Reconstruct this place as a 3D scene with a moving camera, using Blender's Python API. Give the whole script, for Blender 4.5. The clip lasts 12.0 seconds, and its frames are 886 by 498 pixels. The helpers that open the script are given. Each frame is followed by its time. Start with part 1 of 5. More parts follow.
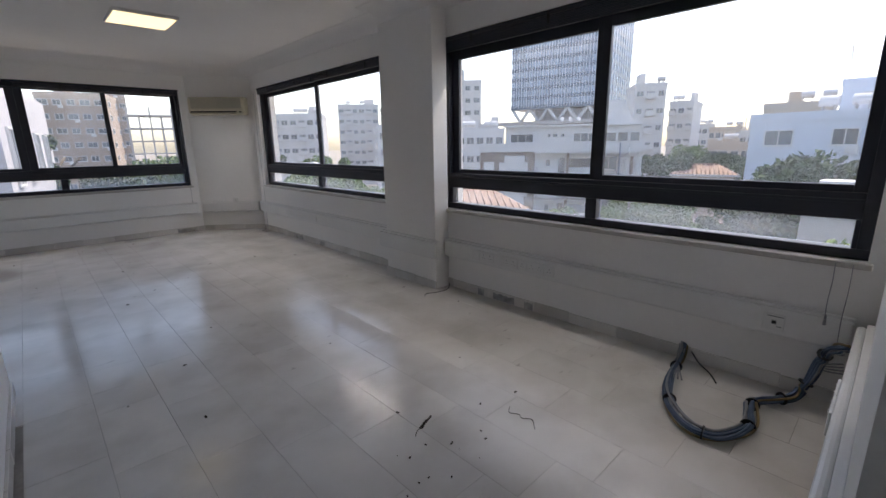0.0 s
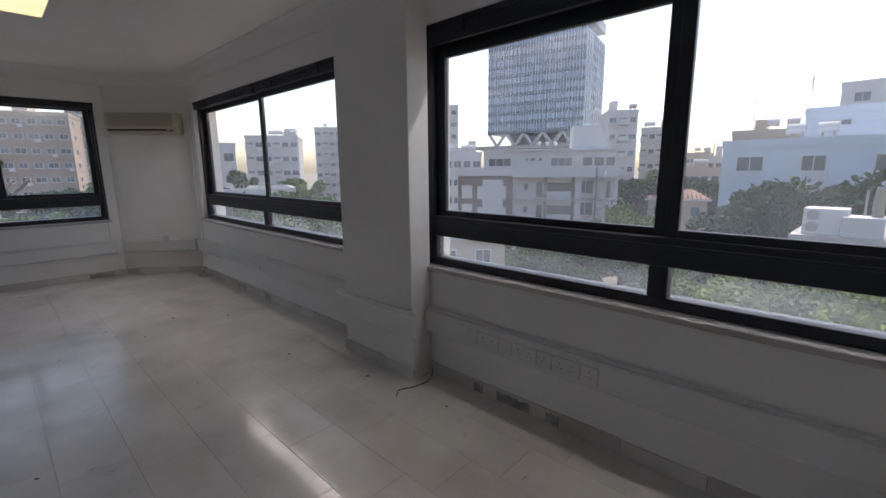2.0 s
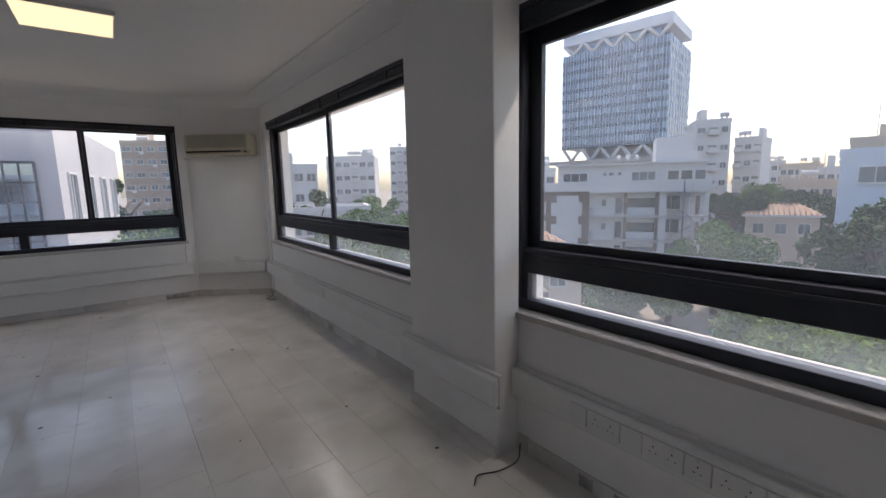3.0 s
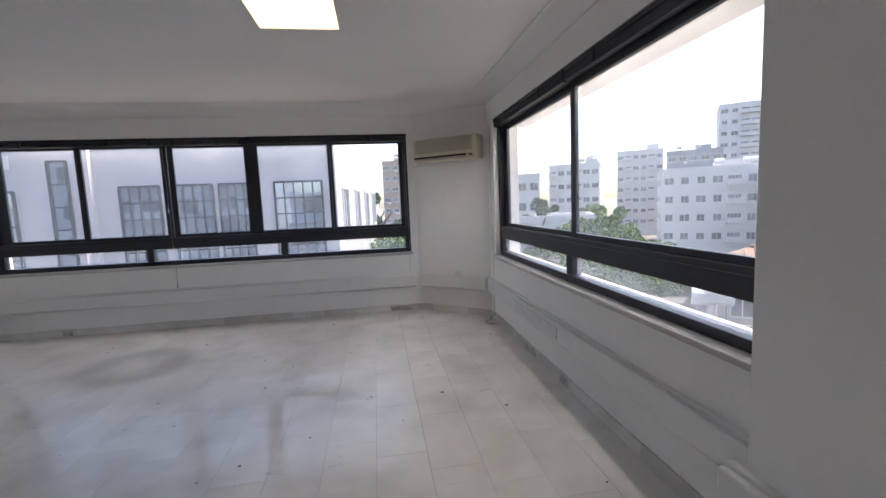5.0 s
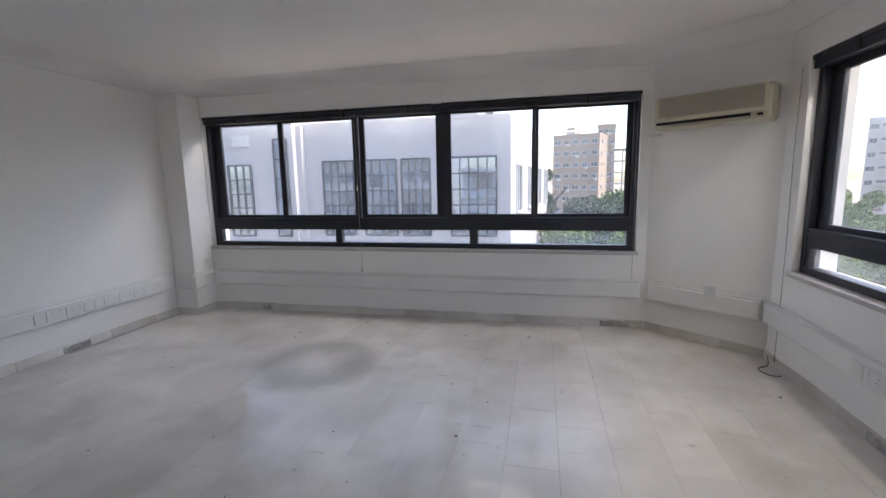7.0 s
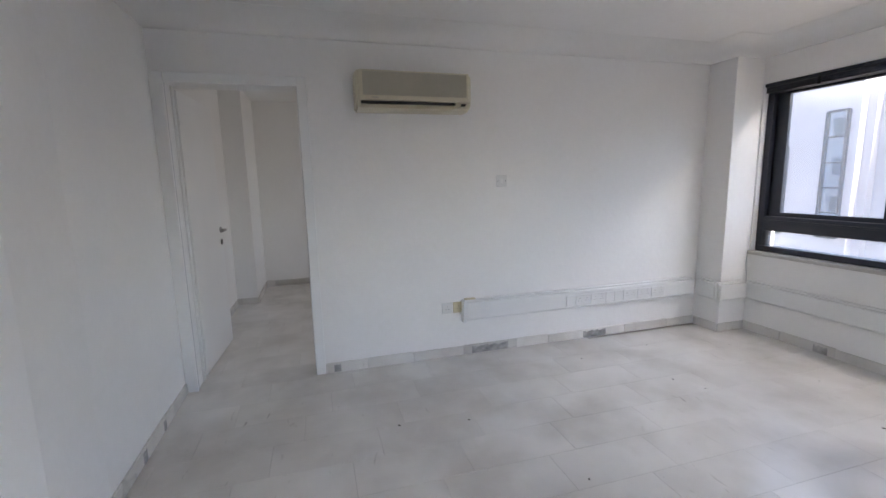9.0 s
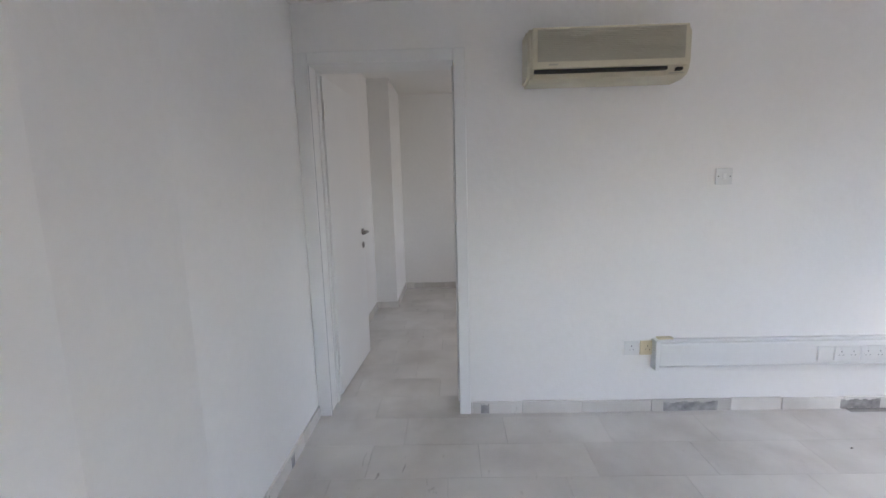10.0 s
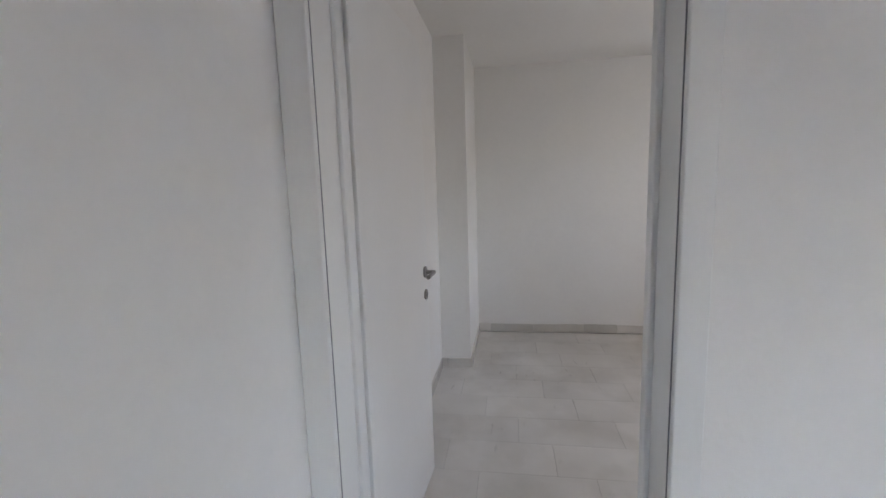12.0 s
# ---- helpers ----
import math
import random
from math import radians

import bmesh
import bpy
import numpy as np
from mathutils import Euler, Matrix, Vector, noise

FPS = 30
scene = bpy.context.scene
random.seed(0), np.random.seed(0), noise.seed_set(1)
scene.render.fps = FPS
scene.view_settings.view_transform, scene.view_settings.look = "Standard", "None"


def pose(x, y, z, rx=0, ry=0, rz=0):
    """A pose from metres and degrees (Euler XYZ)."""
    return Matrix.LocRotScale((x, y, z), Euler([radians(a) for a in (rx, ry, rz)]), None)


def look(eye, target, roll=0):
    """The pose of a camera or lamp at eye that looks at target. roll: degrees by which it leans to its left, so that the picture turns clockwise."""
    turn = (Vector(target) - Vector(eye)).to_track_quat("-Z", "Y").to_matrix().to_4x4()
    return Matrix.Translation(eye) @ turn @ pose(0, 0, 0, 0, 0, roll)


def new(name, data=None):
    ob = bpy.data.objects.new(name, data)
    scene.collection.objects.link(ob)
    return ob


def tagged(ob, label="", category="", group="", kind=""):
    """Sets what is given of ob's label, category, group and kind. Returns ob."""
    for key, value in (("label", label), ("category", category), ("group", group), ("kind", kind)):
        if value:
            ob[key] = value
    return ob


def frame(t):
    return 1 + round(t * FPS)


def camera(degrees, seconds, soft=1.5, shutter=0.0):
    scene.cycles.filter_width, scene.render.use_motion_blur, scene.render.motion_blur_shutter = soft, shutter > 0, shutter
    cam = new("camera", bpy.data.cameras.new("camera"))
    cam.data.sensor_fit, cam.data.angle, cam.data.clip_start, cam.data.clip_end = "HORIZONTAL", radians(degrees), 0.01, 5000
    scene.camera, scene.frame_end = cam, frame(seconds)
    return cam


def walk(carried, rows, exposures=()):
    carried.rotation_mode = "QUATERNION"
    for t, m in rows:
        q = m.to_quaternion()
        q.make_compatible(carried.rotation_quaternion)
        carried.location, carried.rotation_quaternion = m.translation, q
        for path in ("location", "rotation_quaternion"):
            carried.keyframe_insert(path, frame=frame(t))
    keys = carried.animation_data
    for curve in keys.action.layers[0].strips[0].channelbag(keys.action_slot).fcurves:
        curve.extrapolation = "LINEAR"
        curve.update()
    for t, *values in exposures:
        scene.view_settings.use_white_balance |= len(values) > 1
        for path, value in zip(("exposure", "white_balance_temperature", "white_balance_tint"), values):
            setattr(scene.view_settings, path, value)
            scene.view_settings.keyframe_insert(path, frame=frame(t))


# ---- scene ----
cam = camera(91.4, 12.0)
PATH = [
    (0, (0.307, 0.113, 1.27), (1.643, 1.526, 0.805), -0.9),
    (0.5, (0.527, 0.298, 1.266), (1.948, 1.628, 0.806), -1.6),
    (1, (0.705, 0.512, 1.273), (2.131, 1.838, 0.813), -1.9),
    (1.5, (0.853, 0.775, 1.314), (2.289, 2.098, 0.879), -1.7),
    (2, (1.109, 0.973, 1.326), (2.534, 2.328, 0.959), -0.5),
    (2.5, (1.317, 1.191, 1.346), (2.712, 2.583, 1.005), 0.9),
    (2.7, (1.383, 1.297, 1.345), (2.709, 2.76, 1.025), 0.2),
    (4.5, (1.689, 2.235, 1.276), (2.237, 4.148, 1.073), -2.2),
    (5, (1.758, 2.515, 1.305), (2.053, 4.481, 1.091), -2.4),
    (5.5, (1.679, 2.85, 1.319), (1.774, 4.835, 1.095), -1.8),
    (5.9, (1.611, 3.061, 1.318), (1.572, 5.046, 1.075), -1.1),
    (6.5, (1.452, 3.386, 1.347), (1.277, 5.36, 1.076), -0.8),
    (8.5, (0.834, 3.993, 1.397), (-0.83, 5.052, 1.069), -2.4),
    (9, (0.551, 4.094, 1.393), (-1.347, 4.644, 1.083), -1.3),
    (9.5, (0.185, 4.074, 1.387), (-1.785, 4.204, 1.065), -1.0),
    (10, (-0.17, 3.996, 1.396), (-2.146, 3.952, 1.088), -1.5),
    (10.5, (-0.552, 3.949, 1.383), (-2.516, 3.716, 1.089), -2.0),
    (10.8, (-0.755, 3.885, 1.376), (-2.714, 3.606, 1.09), -1.9),
    (11, (-0.884, 3.84, 1.373), (-2.84, 3.526, 1.099), -0.9),
    (11.5, (-1.22, 3.741, 1.382), (-3.177, 3.426, 1.116), -1.9),
    (12, (-1.656, 3.672, 1.391), (-3.613, 3.366, 1.12), -1.8),
]
walk(cam, [(t, look(e, g, r)) for t, e, g, r in PATH], [(t, e, 7000, 14) for t, e in ((0, 1.8), (0.5, 1.62), (1.0, 1.45), (2.5, 1.3), (4.5, 2.45), (5.0, 2.15), (5.5, 1.55), (6.0, 1.95), (6.5, 2.15), (8.5, 2.78), (9.0, 2.95), (9.5, 3.08), (10.5, 3.33), (12, 3.3))])

# ---- world, sun ----
SUN_AZ, SUN_EL = 80.0, 62.0
world = bpy.data.worlds.new("sky")
scene.world = world
world.use_nodes = True
wn = world.node_tree
sky = wn.nodes.new("ShaderNodeTexSky")
sky.sky_type = "NISHITA"
sky.sun_disc = False
sky.sun_elevation = radians(SUN_EL)
sky.sun_rotation = radians(SUN_AZ)
sky.air_density, sky.dust_density = 1.0, 2.0
wn.nodes["Background"].inputs[1].default_value = 0.13
wn.links.new(sky.outputs[0], wn.nodes["Background"].inputs[0])
sun = new("sun", bpy.data.lights.new("sun", "SUN"))
sun.data.energy, sun.data.angle, sun.data.color = 2.2, radians(0.6), (1.0, 0.94, 0.85)
sdir = Vector((math.sin(radians(SUN_AZ)) * math.cos(radians(SUN_EL)), math.cos(radians(SUN_AZ)) * math.cos(radians(SUN_EL)), math.sin(radians(SUN_EL))))
sun.matrix_world = look(sdir * 60, (0, 0, 0))


def window_lamp(name, place, target, length, power, width=0.16):
    """An added area lamp by a window, boosting the sky's light indoors."""
    lamp = new(name, bpy.data.lights.new(name, "AREA"))
    lamp.data.shape, lamp.data.size, lamp.data.size_y, lamp.data.energy = "RECTANGLE", length, width, power
    lamp.data.color = (1.0, 0.98, 0.96)
    lamp.matrix_world = look(place, target)


# fill lamps added on top of the sky to brighten the interior
window_lamp("window_fill", (3.20, 1.56, 2.20), (0.4, 1.56, 0.9), 2.2, 44)
window_lamp("window_fill", (3.20, 5.30, 2.20), (0.4, 5.30, 0.9), 2.8, 48)
window_lamp("window_fill", (-0.1, 7.99, 2.20), (-0.1, 5.2, 0.9), 4.0, 42)
# added lamp in an out-of-view opening, lighting the room past the door
window_lamp("window_fill", (-4.2, 6.18, 1.5), (-4.2, 4.0, 1.0), 1.5, 1.1, 1.1)


# ---- materials ----
def mat(name, color, rough=0.6, metal=0.0, var=0.12, scale=3.0, fine=40.0, bump=0.1, tint=None, rnd=0.0, spec=0.5):
    """A principled surface with broad and fine variation of colour and relief."""
    m = bpy.data.materials.new(name)
    m.use_nodes = True
    t = m.node_tree
    b = t.nodes["Principled BSDF"]
    b.inputs["Metallic"].default_value = metal
    b.inputs["Specular IOR Level"].default_value = spec
    co = t.nodes.new("ShaderNodeTexCoord")
    n1 = t.nodes.new("ShaderNodeTexNoise")
    n1.inputs["Scale"].default_value, n1.inputs["Detail"].default_value = scale, 6
    n2 = t.nodes.new("ShaderNodeTexNoise")
    n2.inputs["Scale"].default_value, n2.inputs["Detail"].default_value = fine, 4
    for n in (n1, n2):
        t.links.new(co.outputs["Object"], n.inputs["Vector"])
    mix = t.nodes.new("ShaderNodeMix")
    mix.data_type = "RGBA"
    ramp = t.nodes.new("ShaderNodeMapRange")
    ramp.inputs[1].default_value, ramp.inputs[2].default_value = 0.3, 0.7
    t.links.new(n1.outputs[0], ramp.inputs[0])
    t.links.new(ramp.outputs[0], mix.inputs[0])
    c2 = tint or tuple(c * (1 - var) for c in color)
    mix.inputs[6].default_value = (*color, 1)
    mix.inputs[7].default_value = (*c2, 1)
    out = mix.outputs[2]
    m2 = t.nodes.new("ShaderNodeMix")
    m2.data_type, m2.blend_type = "RGBA", "MULTIPLY"
    m2.inputs[0].default_value = var
    t.links.new(out, m2.inputs[6])
    t.links.new(n2.outputs[0], m2.inputs[7])
    out = m2.outputs[2]
    if rnd:
        oi = t.nodes.new("ShaderNodeObjectInfo")
        hsv = t.nodes.new("ShaderNodeHueSaturation")
        mr = t.nodes.new("ShaderNodeMapRange")
        mr.inputs[3].default_value, mr.inputs[4].default_value = 1 - rnd, 1 + rnd
        t.links.new(oi.outputs["Random"], mr.inputs[0])
        t.links.new(mr.outputs[0], hsv.inputs["Value"])
        t.links.new(out, hsv.inputs["Color"])
        out = hsv.outputs[0]
    t.links.new(out, b.inputs["Base Color"])
    rr = t.nodes.new("ShaderNodeMapRange")
    rr.inputs[3].default_value, rr.inputs[4].default_value = rough * 0.8, min(1, rough * 1.2)
    t.links.new(n1.outputs[0], rr.inputs[0])
    t.links.new(rr.outputs[0], b.inputs["Roughness"])
    if bump:
        bp = t.nodes.new("ShaderNodeBump")
        bp.inputs["Strength"].default_value, bp.inputs["Distance"].default_value = bump, 0.01
        t.links.new(n2.outputs[0], bp.inputs["Height"])
        t.links.new(bp.outputs[0], b.inputs["Normal"])
    return m


def glass(name, gloss=0.06, dust_haze=0.05, color=(1, 1, 1)):
    """A thin pane: clear, a little reflection, a dusty film that doubles as haze over the view."""
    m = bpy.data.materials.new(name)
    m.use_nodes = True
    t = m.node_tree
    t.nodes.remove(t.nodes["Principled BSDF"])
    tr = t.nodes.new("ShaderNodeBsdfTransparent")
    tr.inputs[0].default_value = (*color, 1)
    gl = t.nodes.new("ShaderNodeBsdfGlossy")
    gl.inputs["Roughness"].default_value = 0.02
    # whitish veil: dirt on the pane plus outdoor haze put into the glass
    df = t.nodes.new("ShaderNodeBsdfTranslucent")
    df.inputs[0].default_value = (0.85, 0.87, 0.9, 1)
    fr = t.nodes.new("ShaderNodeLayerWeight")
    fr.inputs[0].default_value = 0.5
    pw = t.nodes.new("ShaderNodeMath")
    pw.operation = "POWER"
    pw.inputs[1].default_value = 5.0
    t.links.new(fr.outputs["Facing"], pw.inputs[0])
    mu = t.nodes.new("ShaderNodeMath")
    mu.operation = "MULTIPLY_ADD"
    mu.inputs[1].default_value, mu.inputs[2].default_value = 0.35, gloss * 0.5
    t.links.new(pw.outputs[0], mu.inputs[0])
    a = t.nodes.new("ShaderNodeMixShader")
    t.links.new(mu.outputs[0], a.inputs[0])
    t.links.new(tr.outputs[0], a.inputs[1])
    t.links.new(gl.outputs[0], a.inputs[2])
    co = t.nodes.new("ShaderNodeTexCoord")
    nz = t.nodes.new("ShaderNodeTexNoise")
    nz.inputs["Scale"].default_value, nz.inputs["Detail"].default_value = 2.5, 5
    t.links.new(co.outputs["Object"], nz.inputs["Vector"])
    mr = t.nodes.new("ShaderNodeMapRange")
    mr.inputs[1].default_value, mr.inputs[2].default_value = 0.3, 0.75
    mr.inputs[3].default_value, mr.inputs[4].default_value = dust_haze * 0.5, dust_haze * 1.6
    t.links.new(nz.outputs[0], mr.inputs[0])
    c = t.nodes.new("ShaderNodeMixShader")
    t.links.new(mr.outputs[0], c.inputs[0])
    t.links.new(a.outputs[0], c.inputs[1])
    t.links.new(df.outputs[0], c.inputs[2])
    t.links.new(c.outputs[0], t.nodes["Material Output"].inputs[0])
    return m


def emit(name, color, strength):
    m = bpy.data.materials.new(name)
    m.use_nodes = True
    b = m.node_tree.nodes["Principled BSDF"]
    b.inputs["Base Color"].default_value = (*color, 1)
    b.inputs["Emission Color"].default_value = (*color, 1)
    b.inputs["Emission Strength"].default_value = strength
    return m


def marble(name, color, rnd=0.1):
    """Worn off-white marble: grey veins, brownish grime, scuffed polish."""
    m = bpy.data.materials.new(name)
    m.use_nodes = True
    t = m.node_tree
    b = t.nodes["Principled BSDF"]
    co = t.nodes.new("ShaderNodeTexCoord")
    geo = t.nodes.new("ShaderNodeNewGeometry")
    oi = t.nodes.new("ShaderNodeObjectInfo")
    shift = t.nodes.new("ShaderNodeVectorMath")
    shift.operation = "MULTIPLY_ADD"
    comb = t.nodes.new("ShaderNodeCombineXYZ")
    for i in range(3):
        t.links.new(oi.outputs["Random"], comb.inputs[i])
    t.links.new(comb.outputs[0], shift.inputs[0])
    shift.inputs[1].default_value = (31, 17, 23)
    t.links.new(geo.outputs["Position"], shift.inputs[2])

    def tex(kind, scale, detail, vec, dist=0.0):
        n = t.nodes.new("ShaderNodeTexNoise")
        n.inputs["Scale"].default_value, n.inputs["Detail"].default_value, n.inputs["Distortion"].default_value = scale, detail, dist
        t.links.new(vec, n.inputs["Vector"])
        return n.outputs[0]

    def ranged(v, a, c, lo=0.0, hi=1.0):
        n = t.nodes.new("ShaderNodeMapRange")
        for i, x in ((1, a), (2, c), (3, lo), (4, hi)):
            n.inputs[i].default_value = x
        t.links.new(v, n.inputs[0])
        return n.outputs[0]

    def blend(f, a, c):
        n = t.nodes.new("ShaderNodeMix")
        n.data_type = "RGBA"
        t.links.new(f, n.inputs[0])
        for k, x in ((6, a), (7, c)):
            if isinstance(x, tuple):
                n.inputs[k].default_value = (*x, 1)
            else:
                t.links.new(x, n.inputs[k])
        return n.outputs[2]
    veins = tex("n", 2.6, 7, shift.outputs[0], 0.5)
    base = blend(ranged(veins, 0.36, 0.72, 0, 0.55), color, tuple(c * 0.8 for c in color))
    grime = tex("n", 0.8, 5, geo.outputs["Position"], 0.0)
    base = blend(ranged(grime, 0.42, 0.78, 0, 0.55), base, (0.36, 0.325, 0.28))
    # ring-shaped stain left by a round pot
    off = t.nodes.new("ShaderNodeVectorMath")
    off.operation = "DISTANCE"
    off.inputs[1].default_value = (-0.38, 6.53, 0)
    wob = t.nodes.new("ShaderNodeMath")
    wob.operation = "MULTIPLY_ADD"
    wob.inputs[1].default_value = 0.22
    wob.inputs[0].default_value = 0.5
    t.links.new(geo.outputs["Position"], off.inputs[0])
    t.links.new(off.outputs["Value"], wob.inputs[2])
    ring = t.nodes.new("ShaderNodeMath")
    ring.operation = "PINGPONG"
    ring.inputs[1].default_value = 0.45
    t.links.new(wob.outputs[0], ring.inputs[0])
    inside = ranged(off.outputs["Value"], 0.55, 0.42)
    both = t.nodes.new("ShaderNodeMath")
    both.operation = "MULTIPLY"
    t.links.new(inside, both.inputs[0])
    t.links.new(ranged(ring.outputs[0], 0.22, 0.42, 0.12, 0.42), both.inputs[1])
    base = blend(both.outputs[0], base, (0.22, 0.20, 0.17))
    dirt = tex("n", 2.4, 6, geo.outputs["Position"])
    base = blend(ranged(dirt, 0.46, 0.80, 0, 0.5), base, (0.36, 0.33, 0.29))
    # short dark scuffs gathered in worn places
    stretch = t.nodes.new("ShaderNodeMapping")
    stretch.inputs["Rotation"].default_value = (0, 0, 0.6)
    stretch.inputs["Scale"].default_value = (1.0, 3.2, 1.0)
    t.links.new(geo.outputs["Position"], stretch.inputs["Vector"])
    scuffs = t.nodes.new("ShaderNodeMath")
    scuffs.operation = "MULTIPLY"
    t.links.new(ranged(tex("n", 6.5, 5, stretch.outputs[0], 0.9), 0.66, 0.74, 0, 0.6), scuffs.inputs[0])
    t.links.new(ranged(tex("n", 0.9, 3, geo.outputs["Position"], 0.0), 0.45, 0.62), scuffs.inputs[1])
    base = blend(scuffs.outputs[0], base, (0.20, 0.18, 0.155))
    hsv = t.nodes.new("ShaderNodeHueSaturation")
    t.links.new(ranged(oi.outputs["Random"], 0, 1, 1 - rnd, 1 + rnd), hsv.inputs["Value"])
    t.links.new(base, hsv.inputs["Color"])
    t.links.new(hsv.outputs[0], b.inputs["Base Color"])
    scuff = tex("n", 1.3, 4, geo.outputs["Position"], 0.0)
    t.links.new(ranged(scuff, 0.36, 0.62, 0.11, 0.27), b.inputs["Roughness"])
    b.inputs["Specular IOR Level"].default_value = 0.38
    bp = t.nodes.new("ShaderNodeBump")
    bp.inputs["Strength"].default_value, bp.inputs["Distance"].default_value = 0.06, 0.004
    t.links.new(tex("n", 14, 2, geo.outputs["Position"]), bp.inputs["Height"])
    t.links.new(bp.outputs[0], b.inputs["Normal"])
    return m


PLASTER = mat("white_wall_paint", (0.84, 0.83, 0.815), 0.75, var=0.05, scale=1.2, fine=28, bump=0.12)
CEIL = mat("white_ceiling_paint", (0.84, 0.83, 0.815), 0.85, var=0.05, scale=1.0, fine=25, bump=0.1)
GLOSSW = mat("white_gloss_paint", (0.80, 0.80, 0.79), 0.35, var=0.04, scale=2, fine=60, bump=0.05)
MARBLE = marble("worn_marble", (0.74, 0.72, 0.69), 0.025)
MARBLE_S = marble("skirting_marble", (0.72, 0.70, 0.67), 0.12)
GROUT = mat("grout", (0.46, 0.44, 0.41), 0.9, var=0.3)
DARKPATCH = mat("dark_adhesive", (0.24, 0.235, 0.24), 0.9, var=0.4, scale=14, tint=(0.58, 0.56, 0.54))
FRAME = mat("navy_black_aluminium", (0.022, 0.025, 0.040), 0.42, var=0.25, scale=4, fine=60, bump=0.03)
GASKET = mat("black_rubber", (0.008, 0.008, 0.009), 0.7, var=0.2)
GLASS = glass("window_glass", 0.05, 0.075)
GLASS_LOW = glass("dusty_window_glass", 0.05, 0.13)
SILLM = mat("sill_marble", (0.55, 0.53, 0.50), 0.5, var=0.15, scale=6)
PVC = mat("white_pvc", (0.76, 0.76, 0.75), 0.4, var=0.05, scale=3, fine=30, bump=0.03)
PLATE = mat("white_plastic_plate", (0.72, 0.72, 0.71), 0.35, var=0.04)
CREAM = mat("aged_cream_plastic", (0.66, 0.58, 0.40), 0.4, var=0.08, scale=5)
ACBODY = mat("yellowed_plastic", (0.66, 0.61, 0.47), 0.42, var=0.08, scale=4, fine=40, bump=0.03)
ACGRILL = mat("grey_beige_plastic", (0.48, 0.45, 0.36), 0.5, var=0.1)
BLACK = mat("black_plastic", (0.012, 0.012, 0.013), 0.5, var=0.2)
HOLE = mat("dark_recess", (0.03, 0.03, 0.03), 0.8, var=0.2)
STEEL = mat("satin_steel", (0.35, 0.34, 0.33), 0.35, metal=1.0, var=0.15)
DIFF = emit("lit_diffuser", (1.0, 0.84, 0.52), 0.42)
CABLE = mat("slate_blue_cable", (0.08, 0.125, 0.215), 0.45, var=0.25, scale=30)
CABLE_G = mat("grey_cable", (0.30, 0.31, 0.33), 0.5, var=0.15, scale=30)
CABLE_Y = mat("tan_cable", (0.30, 0.21, 0.09), 0.5, var=0.2, scale=30)
LEAFD = mat("dry_leaf", (0.05, 0.035, 0.02), 0.8, var=0.4)


# ---- mesh helpers ----
def bx(bm, x0, y0, z0, x1, y1, z1, bevel=0.0, m=None):
    """A box between two corners, its edges rounded by bevel."""
    mt = Matrix.Translation(((x0 + x1) / 2, (y0 + y1) / 2, (z0 + z1) / 2)) @ Matrix.Diagonal((abs(x1 - x0), abs(y1 - y0), abs(z1 - z0), 1))
    r = bmesh.ops.create_cube(bm, size=1, matrix=(m @ mt) if m else mt)
    if bevel:
        es = list({e for v in r["verts"] for e in v.link_edges})
        bmesh.ops.bevel(bm, geom=es, offset=bevel, segments=2, affect="EDGES", profile=0.5)
    return bm


def cyl(bm, m, r, h, n=16, r2=None):
    bmesh.ops.create_cone(bm, cap_ends=True, segments=n, radius1=r, radius2=r if r2 is None else r2, depth=h, matrix=m)
    return bm


def prism(bm, pts, z0, z1):
    lo = [bm.verts.new((x, y, z0)) for x, y in pts]
    hi = [bm.verts.new((x, y, z1)) for x, y in pts]
    n = len(pts)
    bm.faces.new(lo[::-1]), bm.faces.new(hi)
    for i in range(n):
        bm.faces.new((lo[i], lo[(i + 1) % n], hi[(i + 1) % n], hi[i]))
    bmesh.ops.recalc_face_normals(bm, faces=bm.faces)
    return bm


def smooth_path(pts, per=8):
    """Points of a smooth curve through pts."""
    p = [Vector(q) for q in pts]
    p = [p[0] * 2 - p[1]] + p + [p[-1] * 2 - p[-2]]
    out = []
    for i in range(1, len(p) - 2):
        for k in range(per):
            t = k / per
            out.append(0.5 * (2 * p[i] + (p[i + 1] - p[i - 1]) * t + (2 * p[i - 1] - 5 * p[i] + 4 * p[i + 1] - p[i + 2]) * t * t + (3 * p[i] - p[i - 1] - 3 * p[i + 1] + p[i + 2]) * t ** 3))
    return out + [p[-2]]


def tube(bm, pts, r, n=8, offset=None):
    """A round tube along pts. offset(i): angle and distance off the line."""
    rings = []
    for i, q in enumerate(pts):
        d = (pts[min(i + 1, len(pts) - 1)] - pts[max(i - 1, 0)]).normalized()
        up = Vector((0, 0, 1)) if abs(d.z) < 0.9 else Vector((1, 0, 0))
        s = d.cross(up).normalized()
        u = s.cross(d)
        c = q
        if offset:
            a, k = offset(i)
            c = q + (s * math.cos(a) + u * math.sin(a)) * k
        rings.append([bm.verts.new(c + (s * math.cos(6.2832 * j / n) + u * math.sin(6.2832 * j / n)) * r) for j in range(n)])
    for a, b in zip(rings, rings[1:]):
        for j in range(n):
            bm.faces.new((a[j], a[(j + 1) % n], b[(j + 1) % n], b[j])).smooth = True
    bm.faces.new(rings[0][::-1]), bm.faces.new(rings[-1])
    return bm


def mesh_of(name, bm, material):
    me = bpy.data.meshes.new(name)
    bmesh.ops.recalc_face_normals(bm, faces=bm.faces)
    bm.to_mesh(me)
    bm.free()
    me.materials.append(material)
    return me


